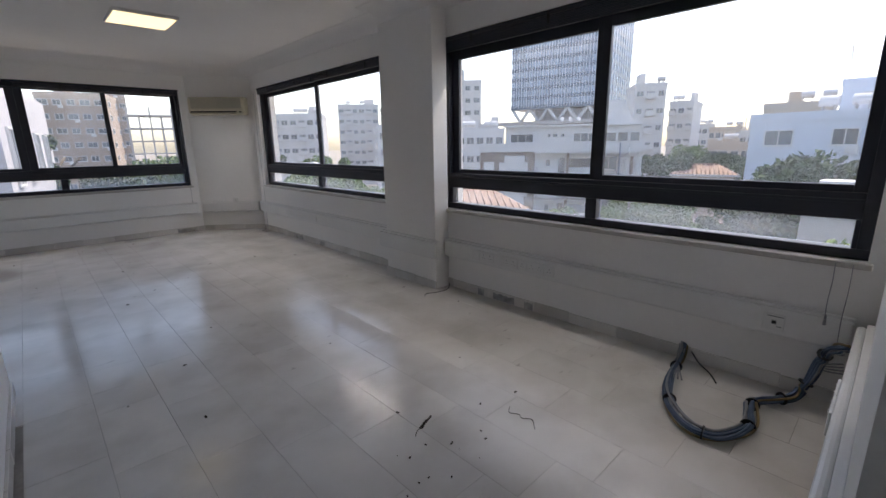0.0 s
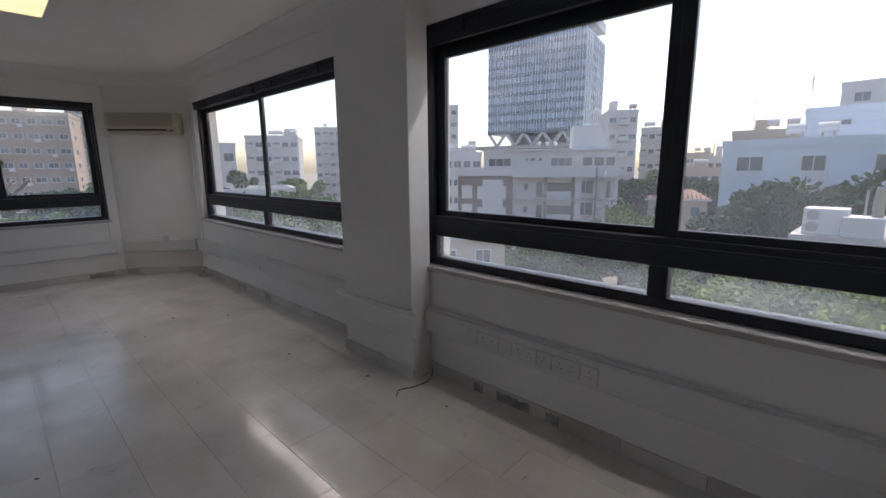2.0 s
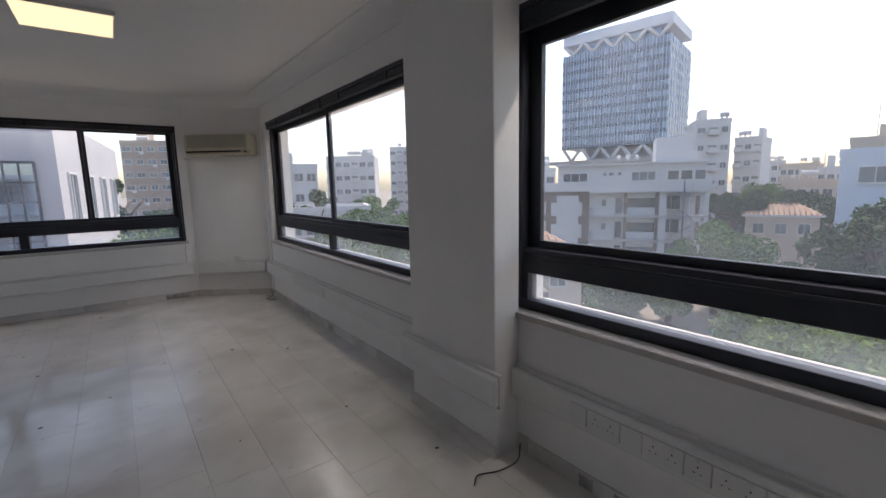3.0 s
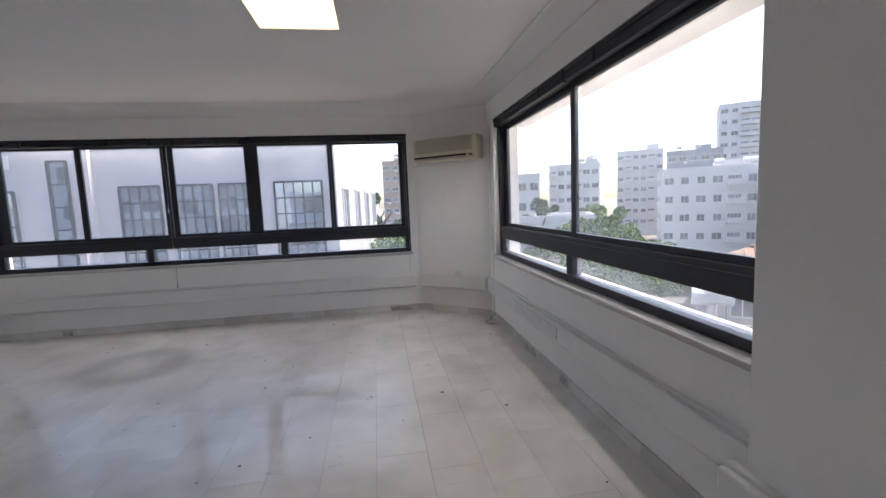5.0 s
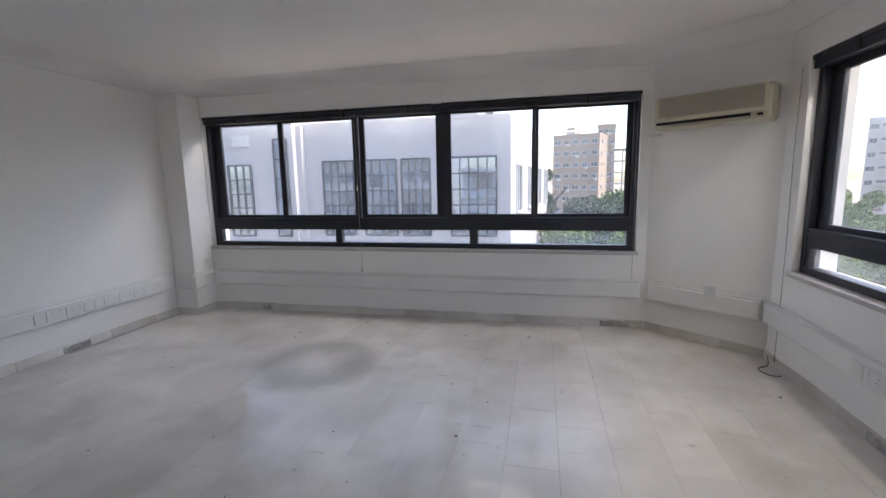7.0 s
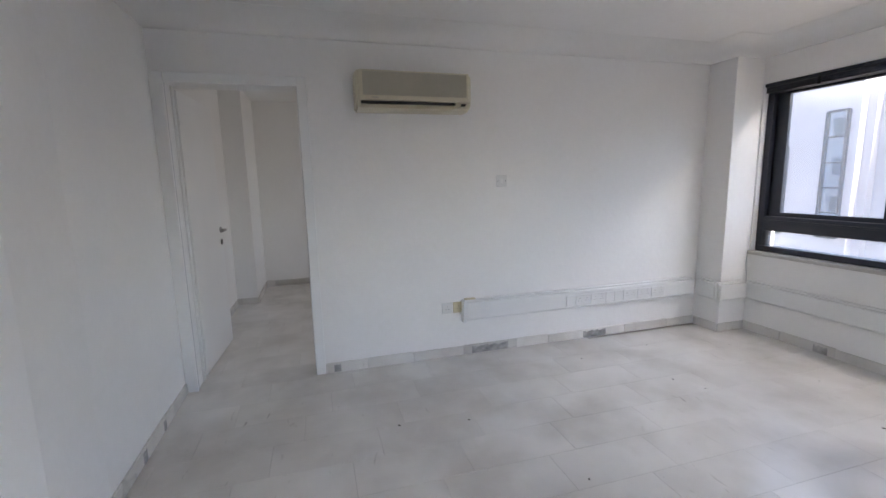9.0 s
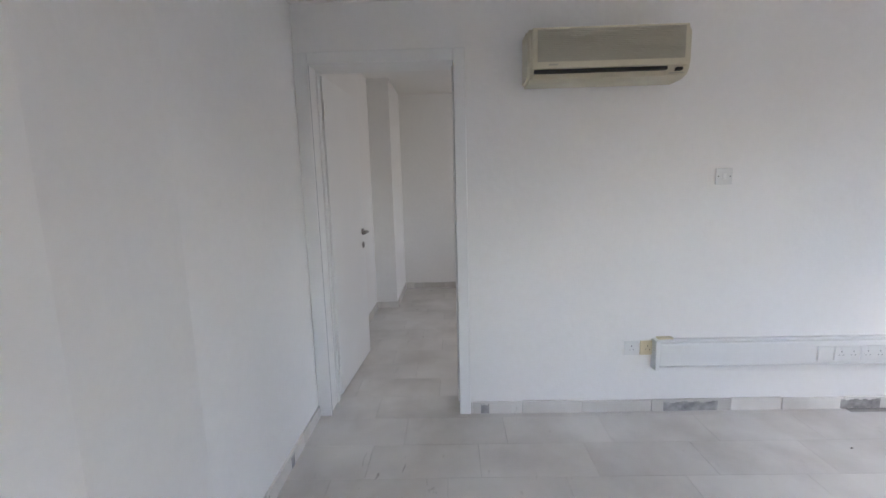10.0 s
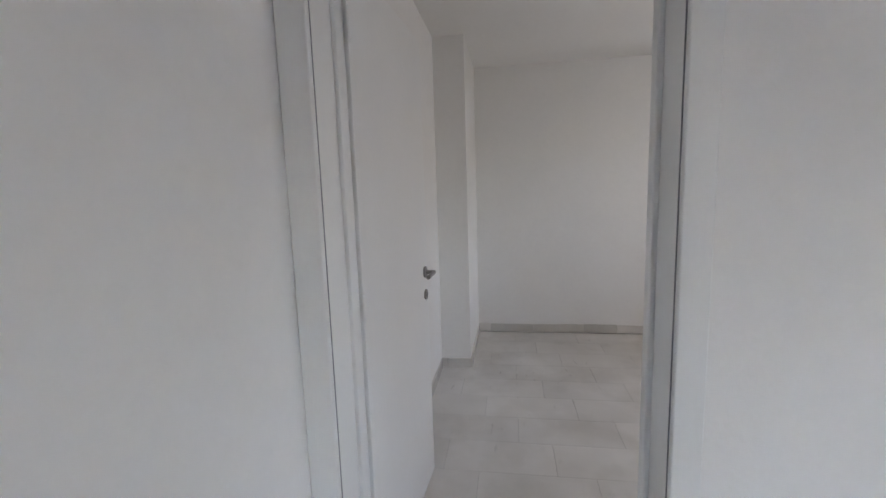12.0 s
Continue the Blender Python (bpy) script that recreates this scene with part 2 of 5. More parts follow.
def part(name, bm, material, parent=None, label="", m=None):
    """One mesh object under a thing or a part."""
    ob = new(name, bm if isinstance(bm, bpy.types.Mesh) else mesh_of(name, bm, material))
    if parent:
        ob.parent = parent
    if m:
        ob.matrix_basis = m
    return tagged(ob, label)


def thing(name, m, label, category, group="", kind=""):
    ob = new(name)
    ob.empty_display_size = 0.1
    ob.matrix_basis = m
    return tagged(ob, label, category, group, kind)


def B():
    return bmesh.new()


def struct(name, bm, material, label, category):
    return tagged(part(name, bm, material), label, category, kind="structure")


# ---- room shell ----
XE, YN, XW, H = 3.0, 7.79, -2.62, 2.485     # inner faces, ceiling
XO, YO = 3.27, 8.06                          # outer faces
Z0, Z1 = 0.72, 2.14                          # window band
WB, WA = (0.16, 2.96), (3.70, 6.98)          # east openings
WN = (-2.34, 2.16)                           # north opening
YS, PIL = 3.16, 3.25                         # wall beside the door, its thicker part
XP = 0.05                                    # face of the partition beside the entrance
DOOR = (3.225, 4.03, 2.045)

bm = B()
bx(bm, XE, -0.3, -0.02, XO, 7.2, Z0)
bx(bm, XE, -0.3, Z1, XO, 7.2, H)
bx(bm, XE, -0.3, Z0, XO, WB[0], Z1)
bx(bm, XE, WB[1], Z0, XO, WA[0], Z1)
bx(bm, XE, WA[1], Z0, XO, 7.2, Z1)
struct("wall_east", bm, PLASTER, "white painted plaster wall with two wide windows", "wall")
bm = B()
bx(bm, -2.9, YN, -0.02, 2.25, YO, Z0)
bx(bm, -2.9, YN, Z1, 2.25, YO, H)
bx(bm, -2.9, YN, Z0, WN[0], YO, Z1)
bx(bm, WN[1], YN, Z0, 2.25, YO, Z1)
struct("wall_north", bm, PLASTER, "white painted plaster wall with one long window", "wall")
struct("wall_corner", prism(B(), [(XE, 7.2), (XO, 7.2), (XO, 7.5), (2.6, YO), (2.25, YO), (2.25, YN)], -0.02, H), PLASTER, "slanted white plaster wall across the corner", "wall")
bm = B()
bx(bm, XW - 0.22, DOOR[1] + 0.03, -0.02, XW, YN, H)
bx(bm, XW - 0.22, YS, DOOR[2] + 0.03, XW, DOOR[1] + 0.03, H)
struct("wall_west", bm, PLASTER, "white painted plaster wall with a doorway", "wall")
bm = B()
bx(bm, XW - 0.22, 2.7, -0.02, -1.48, YS, H)
prism(bm, [(-1.48, 2.7), (-0.94, 2.7), (-0.94, PIL), (-1.48, YS)], -0.02, H)
bx(bm, -0.94, 2.7, -0.02, XP, PIL, H)
bx(bm, -0.2, -2.4, -0.02, XP, 2.7, H)
struct("wall_partition", bm, PLASTER, "white painted partition with a slanted stretch", "wall")
struct("wall_south", bx(B(), 1.0, -0.11, -0.02, XE, 0.09, H), PLASTER, "white painted end wall beside the entrance", "wall")
bm = B()
bx(bm, 1.0, -2.4, -0.02, 1.2, -0.11, H)
bx(bm, -0.2, -2.6, -0.02, 1.2, -2.4, H)
struct("wall_entrance", bm, PLASTER, "plain white walls of the entrance lobby", "wall")
struct("column_east", bx(B(), 2.835, 2.885, -0.02, XE, 3.61, H, 0.006), PLASTER, "white plastered column between the windows", "column")
struct("column_corner", bx(B(), XW, 7.49, -0.02, -2.35, YN, H, 0.006), PLASTER, "white plastered column in the corner", "column")
# far room past the door
bm = B()
bx(bm, -6.0, 2.9, -0.02, -5.8, 6.4, H)
bx(bm, -5.8, 2.9, -0.02, -4.9, 3.36, H)
bx(bm, -4.9, 2.9, -0.02, XW - 0.22, 3.13, H)
# end wall with an opening added out of view to light this room
bx(bm, -5.8, 6.2, -0.02, -5.0, 6.4, H)
bx(bm, -3.4, 6.2, -0.02, XW - 0.22, 6.4, H)
bx(bm, -5.0, 6.2, -0.02, -3.4, 6.4, 0.9)
bx(bm, -5.0, 6.2, 2.1, -3.4, 6.4, H)
struct("wall_far_room", bm, PLASTER, "plain white walls of the room past the door", "wall")
struct("ceiling", bx(B(), -6.0, -2.6, H, XO, YO, H + 0.25), CEIL, "flat white painted ceiling", "ceiling")
# hollow cove between walls and ceiling
CR = 0.14
ring = [Vector(p) for p in ((1.0, 0.09), (XE, 0.09), (XE, 2.885), (2.835, 2.885), (2.835, 3.61), (XE, 3.61), (XE, 7.2), (2.25, YN), (-2.35, YN), (-2.35, 7.49), (XW, 7.49),
                            (XW, YS), (-1.48, YS), (-0.94, PIL), (XP, PIL), (XP, 0.09))]
bm = B()
rows_ = []
for i, p in enumerate(ring):
    d0 = (p - ring[i - 1]).normalized() if i else (ring[1] - p).normalized()
    d1 = (ring[i + 1] - p).normalized() if i + 1 < len(ring) else d0
    n0, n1 = Vector((-d0.y, d0.x)), Vector((-d1.y, d1.x))
    mit = (n0 + n1) / (1 + n0.dot(n1))
    row = []
    for k in range(17):
        a = radians(90 * k / 16)
        q = p + mit * (CR * (1 - math.cos(a)) + 0.0006 * (k == 0))
        row.append(bm.verts.new((q.x, q.y, H - CR + CR * math.sin(a) - 0.0006 * (k == 16))))
    back = p - mit * 0.01
    row.append(bm.verts.new((back.x, back.y, H + 0.01)))
    row.append(bm.verts.new((back.x, back.y, H - CR)))
    rows_.append(row)
for r0, r1 in zip(rows_, rows_[1:]):
    for k in range(19):
        f = bm.faces.new((r0[k], r1[k], r1[(k + 1) % 19], r0[(k + 1) % 19]))
        f.smooth = k < 16
bm.faces.new(rows_[0]), bm.faces.new(rows_[-1][::-1])
struct("trim", bm, CEIL, "hollow white plaster cove under the ceiling", "cove")
# unseen overhang, added to keep direct sun out of the east windows
bm = B()
bx(bm, XO, -1.0, Z1 + 0.16, 3.9, YO + 0.4, H + 0.25)
struct("eave", bm, PLASTER, "white slab added out of view above the windows to block the sun", "eave")
struct("floor", bx(B(), -6.0, -2.6, -0.25, XO, YO, -0.006), GROUT, "worn off-white marble tile floor with dirty joints", "floor")


# ---- windows ----
def window(name, m, length, uppers, lowers, blinds, label, head=0.17, stack=9):
    """A sliding aluminium window. Local x along, y outwards, z up; panes as spans along x."""
    w = thing(name, m, label, "window", kind="structure")
    f = 0.05
    bm = B()
    bx(bm, 0, 0, Z0, length, 0.09, Z0 + f, 0.004)
    bx(bm, 0, 0, Z1 - 0.08, length, 0.09, Z1, 0.004)
    bx(bm, 0, 0, Z0 + f, f, 0.09, Z1 - 0.08, 0.004)
    bx(bm, length - f, 0, Z0 + f, length, 0.09, Z1 - 0.08, 0.004)
    part("window_frame", bm, FRAME, w)
    part("transom", bx(B(), f, 0.004, 0.905, length - f, 0.08, 1.03, 0.005), FRAME, w)
    part("transom_rail", bx(B(), f, -0.004, 0.985, length - f, 0.012, 1.0, 0.003), FRAME, w)
    edges = [f] + [v for a in lowers for v in a] + [length - f]
    for a, b in zip(edges[::2], edges[1::2]):
        if b - a > 0.004:
            part("lower_mullion", bx(B(), a, 0.006, Z0 + f, b, 0.075, 0.905, 0.003), FRAME, w)
    for k, (a, b) in enumerate(uppers):
        y = 0.02 if k % 2 else 0.05
        s = 0.035
        left = (uppers[k - 1][1] + a) / 2 if k else f
        right = (uppers[k + 1][0] + b) / 2 if k + 1 < len(uppers) else length - f
        bm = B()
        bx(bm, left, y, 1.03, a, y + 0.03, Z1 - 0.08, 0.003)
        bx(bm, b, y, 1.03, right, y + 0.03, Z1 - 0.08, 0.003)
        bx(bm, a, y, 1.03, b, y + 0.03, 1.065, 0.003)
        bx(bm, a, y, Z1 - head, b, y + 0.03, Z1 - 0.08, 0.003)
        sash = part("sash", bm, FRAME, w)
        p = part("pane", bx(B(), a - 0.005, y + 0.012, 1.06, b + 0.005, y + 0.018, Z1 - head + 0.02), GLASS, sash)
        p.visible_shadow = False
    for a, b in lowers:
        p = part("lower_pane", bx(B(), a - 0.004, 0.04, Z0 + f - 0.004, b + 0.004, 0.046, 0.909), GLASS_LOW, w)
        p.visible_shadow = False
    part("window_sill", bx(B(), -0.02, -0.075, Z0 - 0.03, length + 0.02, 0.0, Z0, 0.005), SILLM, w)
    part("outer_sill", bx(B(), 0, 0.095, Z0 - 0.05, length, 0.24, Z0 + 0.005, 0.004), SILLM, w)
    for a, b in blinds:
        bl = thing("venetian_blind", m, "dark venetian blind drawn up at the window head", "blind", "raised blinds")
        part("headrail", bx(B(), a, -0.045, Z1 - 0.03, b, -0.003, Z1 - 0.002, 0.003), FRAME, bl)
        for i in range(stack):
            part("slat", bx(B(), a + 0.01, -0.04 + 0.001 * (i % 2), Z1 - 0.042 - 0.009 * i, b - 0.01, -0.006, Z1 - 0.0345 - 0.009 * i, 0.001), FRAME, bl)
        n = max(2, int((b - a) / 0.7))
        for i in range(n):
            x = a + (b - a) * (i + 0.5) / n
            part("ladder_clip", bx(B(), x - 0.008, -0.048, Z1 - 0.085, x + 0.008, -0.041, Z1 - 0.004), BLACK, bl)
    return w


north = window("window_1", pose(WN[0], YN + 0.05, 0), 4.50,
               [(0.15, 0.86), (0.94, 1.74), (1.86, 2.62), (2.78, 3.56), (3.62, 4.40)], [(0.08, 1.50), (1.57, 2.96), (3.04, 4.43)],
               [(0.0, 1.66), (1.68, 2.60), (2.70, 4.5)], "long navy-black aluminium sliding window, five panes", 0.10, 5)
eastA = window("window_2", pose(XE + 0.05, WA[1], 0, 0, 0, -90), WA[1] - WA[0],
               [(0.16, 1.61), (1.74, 3.16)], [(0.08, 1.62), (1.71, 3.2)], [(0.0, 1.70), (1.72, 3.28)], "navy-black aluminium sliding window with dusty panes", 0.13, 6)
eastB = window("window_3", pose(XE + 0.05, WB[1], 0, 0, 0, -90), WB[1] - WB[0],
               [(0.12, 1.365), (1.47, 2.70)], [(0.08, 1.37), (1.45, 2.73)], [(0.0, 2.80)], "navy-black aluminium sliding window with dusty panes")
# frame for the added opening, never in view
bm = B()
bx(bm, -5.0, 6.26, 0.9, -3.4, 6.34, 0.96)
bx(bm, -5.0, 6.26, 2.04, -3.4, 6.34, 2.1)
for x in (-5.0, -4.23, -3.46):
    bx(bm, x, 6.26, 0.96, x + 0.06, 6.34, 2.04)
struct("unseen_window", bm, FRAME, "plain dark window frame added out of view in the far room", "window")


def pull_cord(x, y, z0, z1, wand=False):
    c = thing("blind_cord", pose(x, y, z0), "thin blind pull cord hanging by the window", "cord", "blind cords")
    pts = smooth_path([(0, 0, 0), (0.006, 0.004, (z1 - z0) * 0.35), (-0.004, 0.0, (z1 - z0) * 0.7), (0, 0.002, z1 - z0)])
    part("cord", tube(B(), pts, 0.0022, 5), CABLE_G, c)
    part("toggle", cyl(B(), Matrix.Translation((0, 0, 0.02)), 0.007, 0.05, 8, 0.004), PVC if wand else CABLE_G, c)


pull_cord(-0.53, YN - 0.02, 1.32, 2.08, True)
pull_cord(-0.52, YN - 0.025, 0.47, 1.31)
pull_cord(2.13, YN - 0.02, 0.36, 2.06)
pull_cord(-2.31, YN - 0.07, 0.36, 0.72)
pull_cord(XE - 0.02, 7.03, 0.05, 2.08)
pull_cord(XE - 0.02, 2.93, 0.06, 2.08)
pull_cord(XE - 0.07, 0.2, 0.30, 0.72)
pull_cord(XE - 0.075, 0.26, 0.42, 0.72)


# ---- trunking ----
TZ0, TZ1, TD = 0.285, 0.455, 0.058


def trunking(a, b, extra=0.0, group="trunking runs"):
    """White cable trunking on a wall from a to b; the room lies to the left of a to b."""
    d = Vector((b[0] - a[0], b[1] - a[1], 0))
    L = d.length
    t = thing("cable_trunking", pose(a[0], a[1], 0, 0, 0, math.degrees(math.atan2(d.y, d.x))), "white plastic cable trunking fixed along the wall", "trunking", group)
    part("base", bx(B(), 0, 0.0, TZ0, L, TD * 0.45, TZ1, 0.003), PVC, t)
    part("cover", bx(B(), 0.001, TD * 0.45 - 0.002, TZ0 + 0.012, L - 0.001, TD, TZ1 - 0.012, 0.012), PVC, t)
    return t


trunking((XE, 0.155), (XE, 2.885))
trunking((2.835, 2.83), (2.835, 3.665))
trunking((XE, 3.67), (XE, 7.17))
trunking((2.965, 7.228), (2.285, 7.762))
trunking((2.20, YN), (-2.34, YN))
trunking((-2.35, YN - 0.06), (-2.35, 7.432))
trunking((-2.352, 7.49), (-2.556, 7.49))
trunking((XW, 7.43), (XW, 5.17))
trunking((1.25, 0.09), (2.94, 0.09))
part_end = thing("end_cap", pose(XW, 5.165, 0), "white plastic end cap with a cream tab on the trunking", "end cap")
part("cap", bx(B(), 0, -0.012, TZ0 - 0.004, TD + 0.004, 0.012, TZ1 + 0.004, 0.003), PVC, part_end)
part("tab", bx(B(), 0, 0.012, TZ1 + 0.002, 0.03, 0.10, TZ1 + 0.012, 0.002), CREAM, part_end)


def socket(m, kind, cover=PLATE, label="white twin socket outlet", group="sockets on the trunking"):
    """A wall plate; local x along the wall, y away from the wall, z up, centred."""
    w = {"twin": 0.146, "single": 0.086, "blank": 0.086}[kind]
    s = thing("socket_outlet" if kind != "blank" else "blank_plate", m, label, "socket" if kind != "blank" else "plate", group)
    part("plate", bx(B(), -w / 2, 0, -0.043, w / 2, 0.009, 0.043, 0.003), cover, s)
    if kind != "blank":
        for cx in ((-0.034, 0.034) if kind == "twin" else (0.0,)):
            for dx, dz, ww, hh in ((0, 0.012, 0.004, 0.007), (-0.011, -0.01, 0.006, 0.003), (0.011, -0.01, 0.006, 0.003)):
                part("pin_hole", bx(B(), cx + dx - ww / 2, 0.0085, dz - hh / 2, cx + dx + ww / 2, 0.0096, dz + hh / 2), HOLE, s)
            part("rocker", bx(B(), cx - 0.005, 0.009, 0.024, cx + 0.005, 0.0125, 0.036, 0.001), cover, s)
    return s


ROW = ["single", "twin", "twin", "single", "twin", "twin"]


def socket_row(x, y, rz, run, group):
    """Outlets side by side from a point, heading along local x."""
    m = pose(x, y, 0.37, 0, 0, rz)
    u = 0.0
    for k in run:
        w = 0.149 if k == "twin" else 0.089
        socket(m @ Matrix.Translation((u + w / 2, TD + 0.001, 0)), k, group=group, label="white twin socket outlet set in the trunking" if k == "twin" else "white single plate set in the trunking")
        u += w


socket_row(XE, 1.73, 90, ["single", "twin", "single", "twin", "blank", "twin", "blank"], "sockets by the wide window")
socket_row(XE, 5.27, 90, ["twin", "twin", "twin", "single", "twin", "twin", "blank"], "sockets by the far window")
socket_row(XW, 7.08, -90, ["twin", "twin", "twin", "blank", "blank", "twin", "twin", "blank"], "sockets on the door wall")
bl = thing("data_outlet", pose(XE - TD - 0.001, 0.45, 0.37, 0, 0, 90), "white data outlet with a dark port", "socket")
part("plate", bx(B(), -0.045, 0, -0.043, 0.045, 0.007, 0.043, 0.003), PLATE, bl)
part("port", bx(B(), -0.012, 0.0065, -0.008, 0.008, 0.009, 0.010), HOLE, bl)
part("label_slot", bx(B(), -0.04, 0.0065, 0.030, 0.03, 0.008, 0.033), HOLE, bl)
part("latch", bx(B(), -0.035, 0.0065, -0.022, -0.015, 0.008, -0.019), HOLE, bl)
socket(pose(XW, 5.035, 0.40, 0, 0, -90) , "single", label="white single socket outlet on the wall", group="loose plates")
socket(pose(XW, 5.128, 0.40, 0, 0, -90), "single", CREAM, "aged cream single socket outlet beside the trunking", "loose plates")
socket(pose(2.66, 7.398, 0.47, 0, 0, 141.8) @ Matrix.Translation((0, TD * 0 + 0.0, 0)), "single", PLATE, "small white outlet above the corner trunking", "loose plates")
sw = thing("light_switch", pose(XW, 5.50, 1.385, 0, 0, -90), "white square wall switch with a grey rocker", "switch")
part("plate", bx(B(), -0.045, 0, -0.045, 0.045, 0.010, 0.045, 0.003), PLATE, sw)
part("rocker", bx(B(), -0.010, 0.0095, -0.018, 0.010, 0.015, 0.018, 0.002), GLOSSW, sw)
for x in (-0.032, 0.032):
    part("screw", cyl(B(), pose(x, 0.0105, 0, 90), 0.004, 0.002, 8), STEEL, sw)
# outlets seen edge-on on the end wall trunking
socket_row(2.05, 0.09, 0, ["twin", "twin"], "sockets on the end wall")


# ---- air conditioners ----
def air_conditioner(m, label):
    """Wall split unit. Local x along, -y into the room, z up from its foot."""
    a = thing("air_conditioner", m, label, "air conditioner", "split units")
    w, h, d = 0.40, 0.27, 0.19
    prof = [(0.0, 0.016), (-0.12, 0.016), (-0.165, 0.03), (-0.182, 0.06), (-d, 0.09), (-d, 0.235), (-0.17, 0.262), (-0.14, h), (0.0, h)]
    bm = B()
    vs = [[bm.verts.new((x, y, z)) for y, z in prof] for x in (-w, w)]
    n = len(prof)
    for i in range(n):
        bm.faces.new((vs[0][i], vs[0][(i + 1) % n], vs[1][(i + 1) % n], vs[1][i]))
    bm.faces.new(vs[0]), bm.faces.new(vs[1][::-1])
    bmesh.ops.bevel(bm, geom=[e for e in bm.edges if abs(e.verts[0].co.x - e.verts[1].co.x) < 0.01], offset=0.012, segments=3, affect="EDGES")
    body = part("body", bm, ACBODY, a)
    front = part("front_panel", bx(B(), -w + 0.02, -d - 0.010, 0.070, w - 0.02, -d + 0.004, 0.262, 0.006), ACBODY, a)
    part("grille_backing", bx(B(), -w + 0.045, -d - 0.0115, 0.102, w - 0.04, -d - 0.009, 0.252), ACGRILL, front)
    for i in range(17):
        z = 0.105 + i * 0.0087
        part("grille_slat", bx(B(), -w + 0.045, -d - 0.0155, z, w - 0.04, -d - 0.011, z + 0.0042), ACGRILL, front)
    part("badge", bx(B(), -w + 0.10, -d - 0.0115, 0.084, -w + 0.145, -d - 0.0095, 0.092), ACGRILL, front)
    part("outlet_slot", bx(B(), -w + 0.03, -0.2005, 0.050, w - 0.12, -0.155, 0.066), BLACK, a)
    fl = B()
    bx(fl, -w + 0.03, -0.006, -0.016, w - 0.125, 0.006, 0.016, 0.004)
    part("flap", fl, ACBODY, a, m=pose(0, -0.176, 0.036, -14))
    part("display_window", bx(B(), w - 0.075, -0.2005, 0.046, w - 0.045, -0.168, 0.060), BLACK, a)
    part("display_label", bx(B(), w - 0.10, -0.184, 0.036, w - 0.03, -0.16, 0.039), ACGRILL, a)
    return a


air_conditioner(pose(XW, 4.79, 1.862, 0, 0, 90), "yellowed white split air conditioner on the wall by the door")
air_conditioner(pose(2.64, 7.475, 1.755, 0, 0, -38.2), "yellowed white split air conditioner on the corner wall")
pipe = thing("drain_pipe", pose(2.26, 7.70, 1.74, 0, 0, -38.2), "short white drain pipe stub under the air conditioner", "pipe")
part("pipe", cyl(B(), pose(0.03, -0.06, 0.0, 0, 90), 0.010, 0.10, 10), PVC, pipe)


# ---- ceiling lights ----
def ceiling_light(x, y):
    c = thing("ceiling_light", pose(x, y, H), "square white ceiling light panel, switched on", "ceiling light", "ceiling lights")
    bm = B()
    s = 0.258
    for a, b, e, f in ((-s, -s, s, -s + 0.012), (-s, s - 0.012, s, s), (-s, -s + 0.012, -s + 0.012, s - 0.012), (s - 0.012, -s + 0.012, s, s - 0.012)):
        bx(bm, a, b, -0.03, e, f, -0.001, 0.002)
    part("frame", bm, GLOSSW, c)
    part("diffuser", bx(B(), -s + 0.012, -s + 0.012, -0.026, s - 0.012, s - 0.012, -0.012), DIFF, c)


ceiling_light(1.34, 5.30)
ceiling_light(-0.66, 5.30)


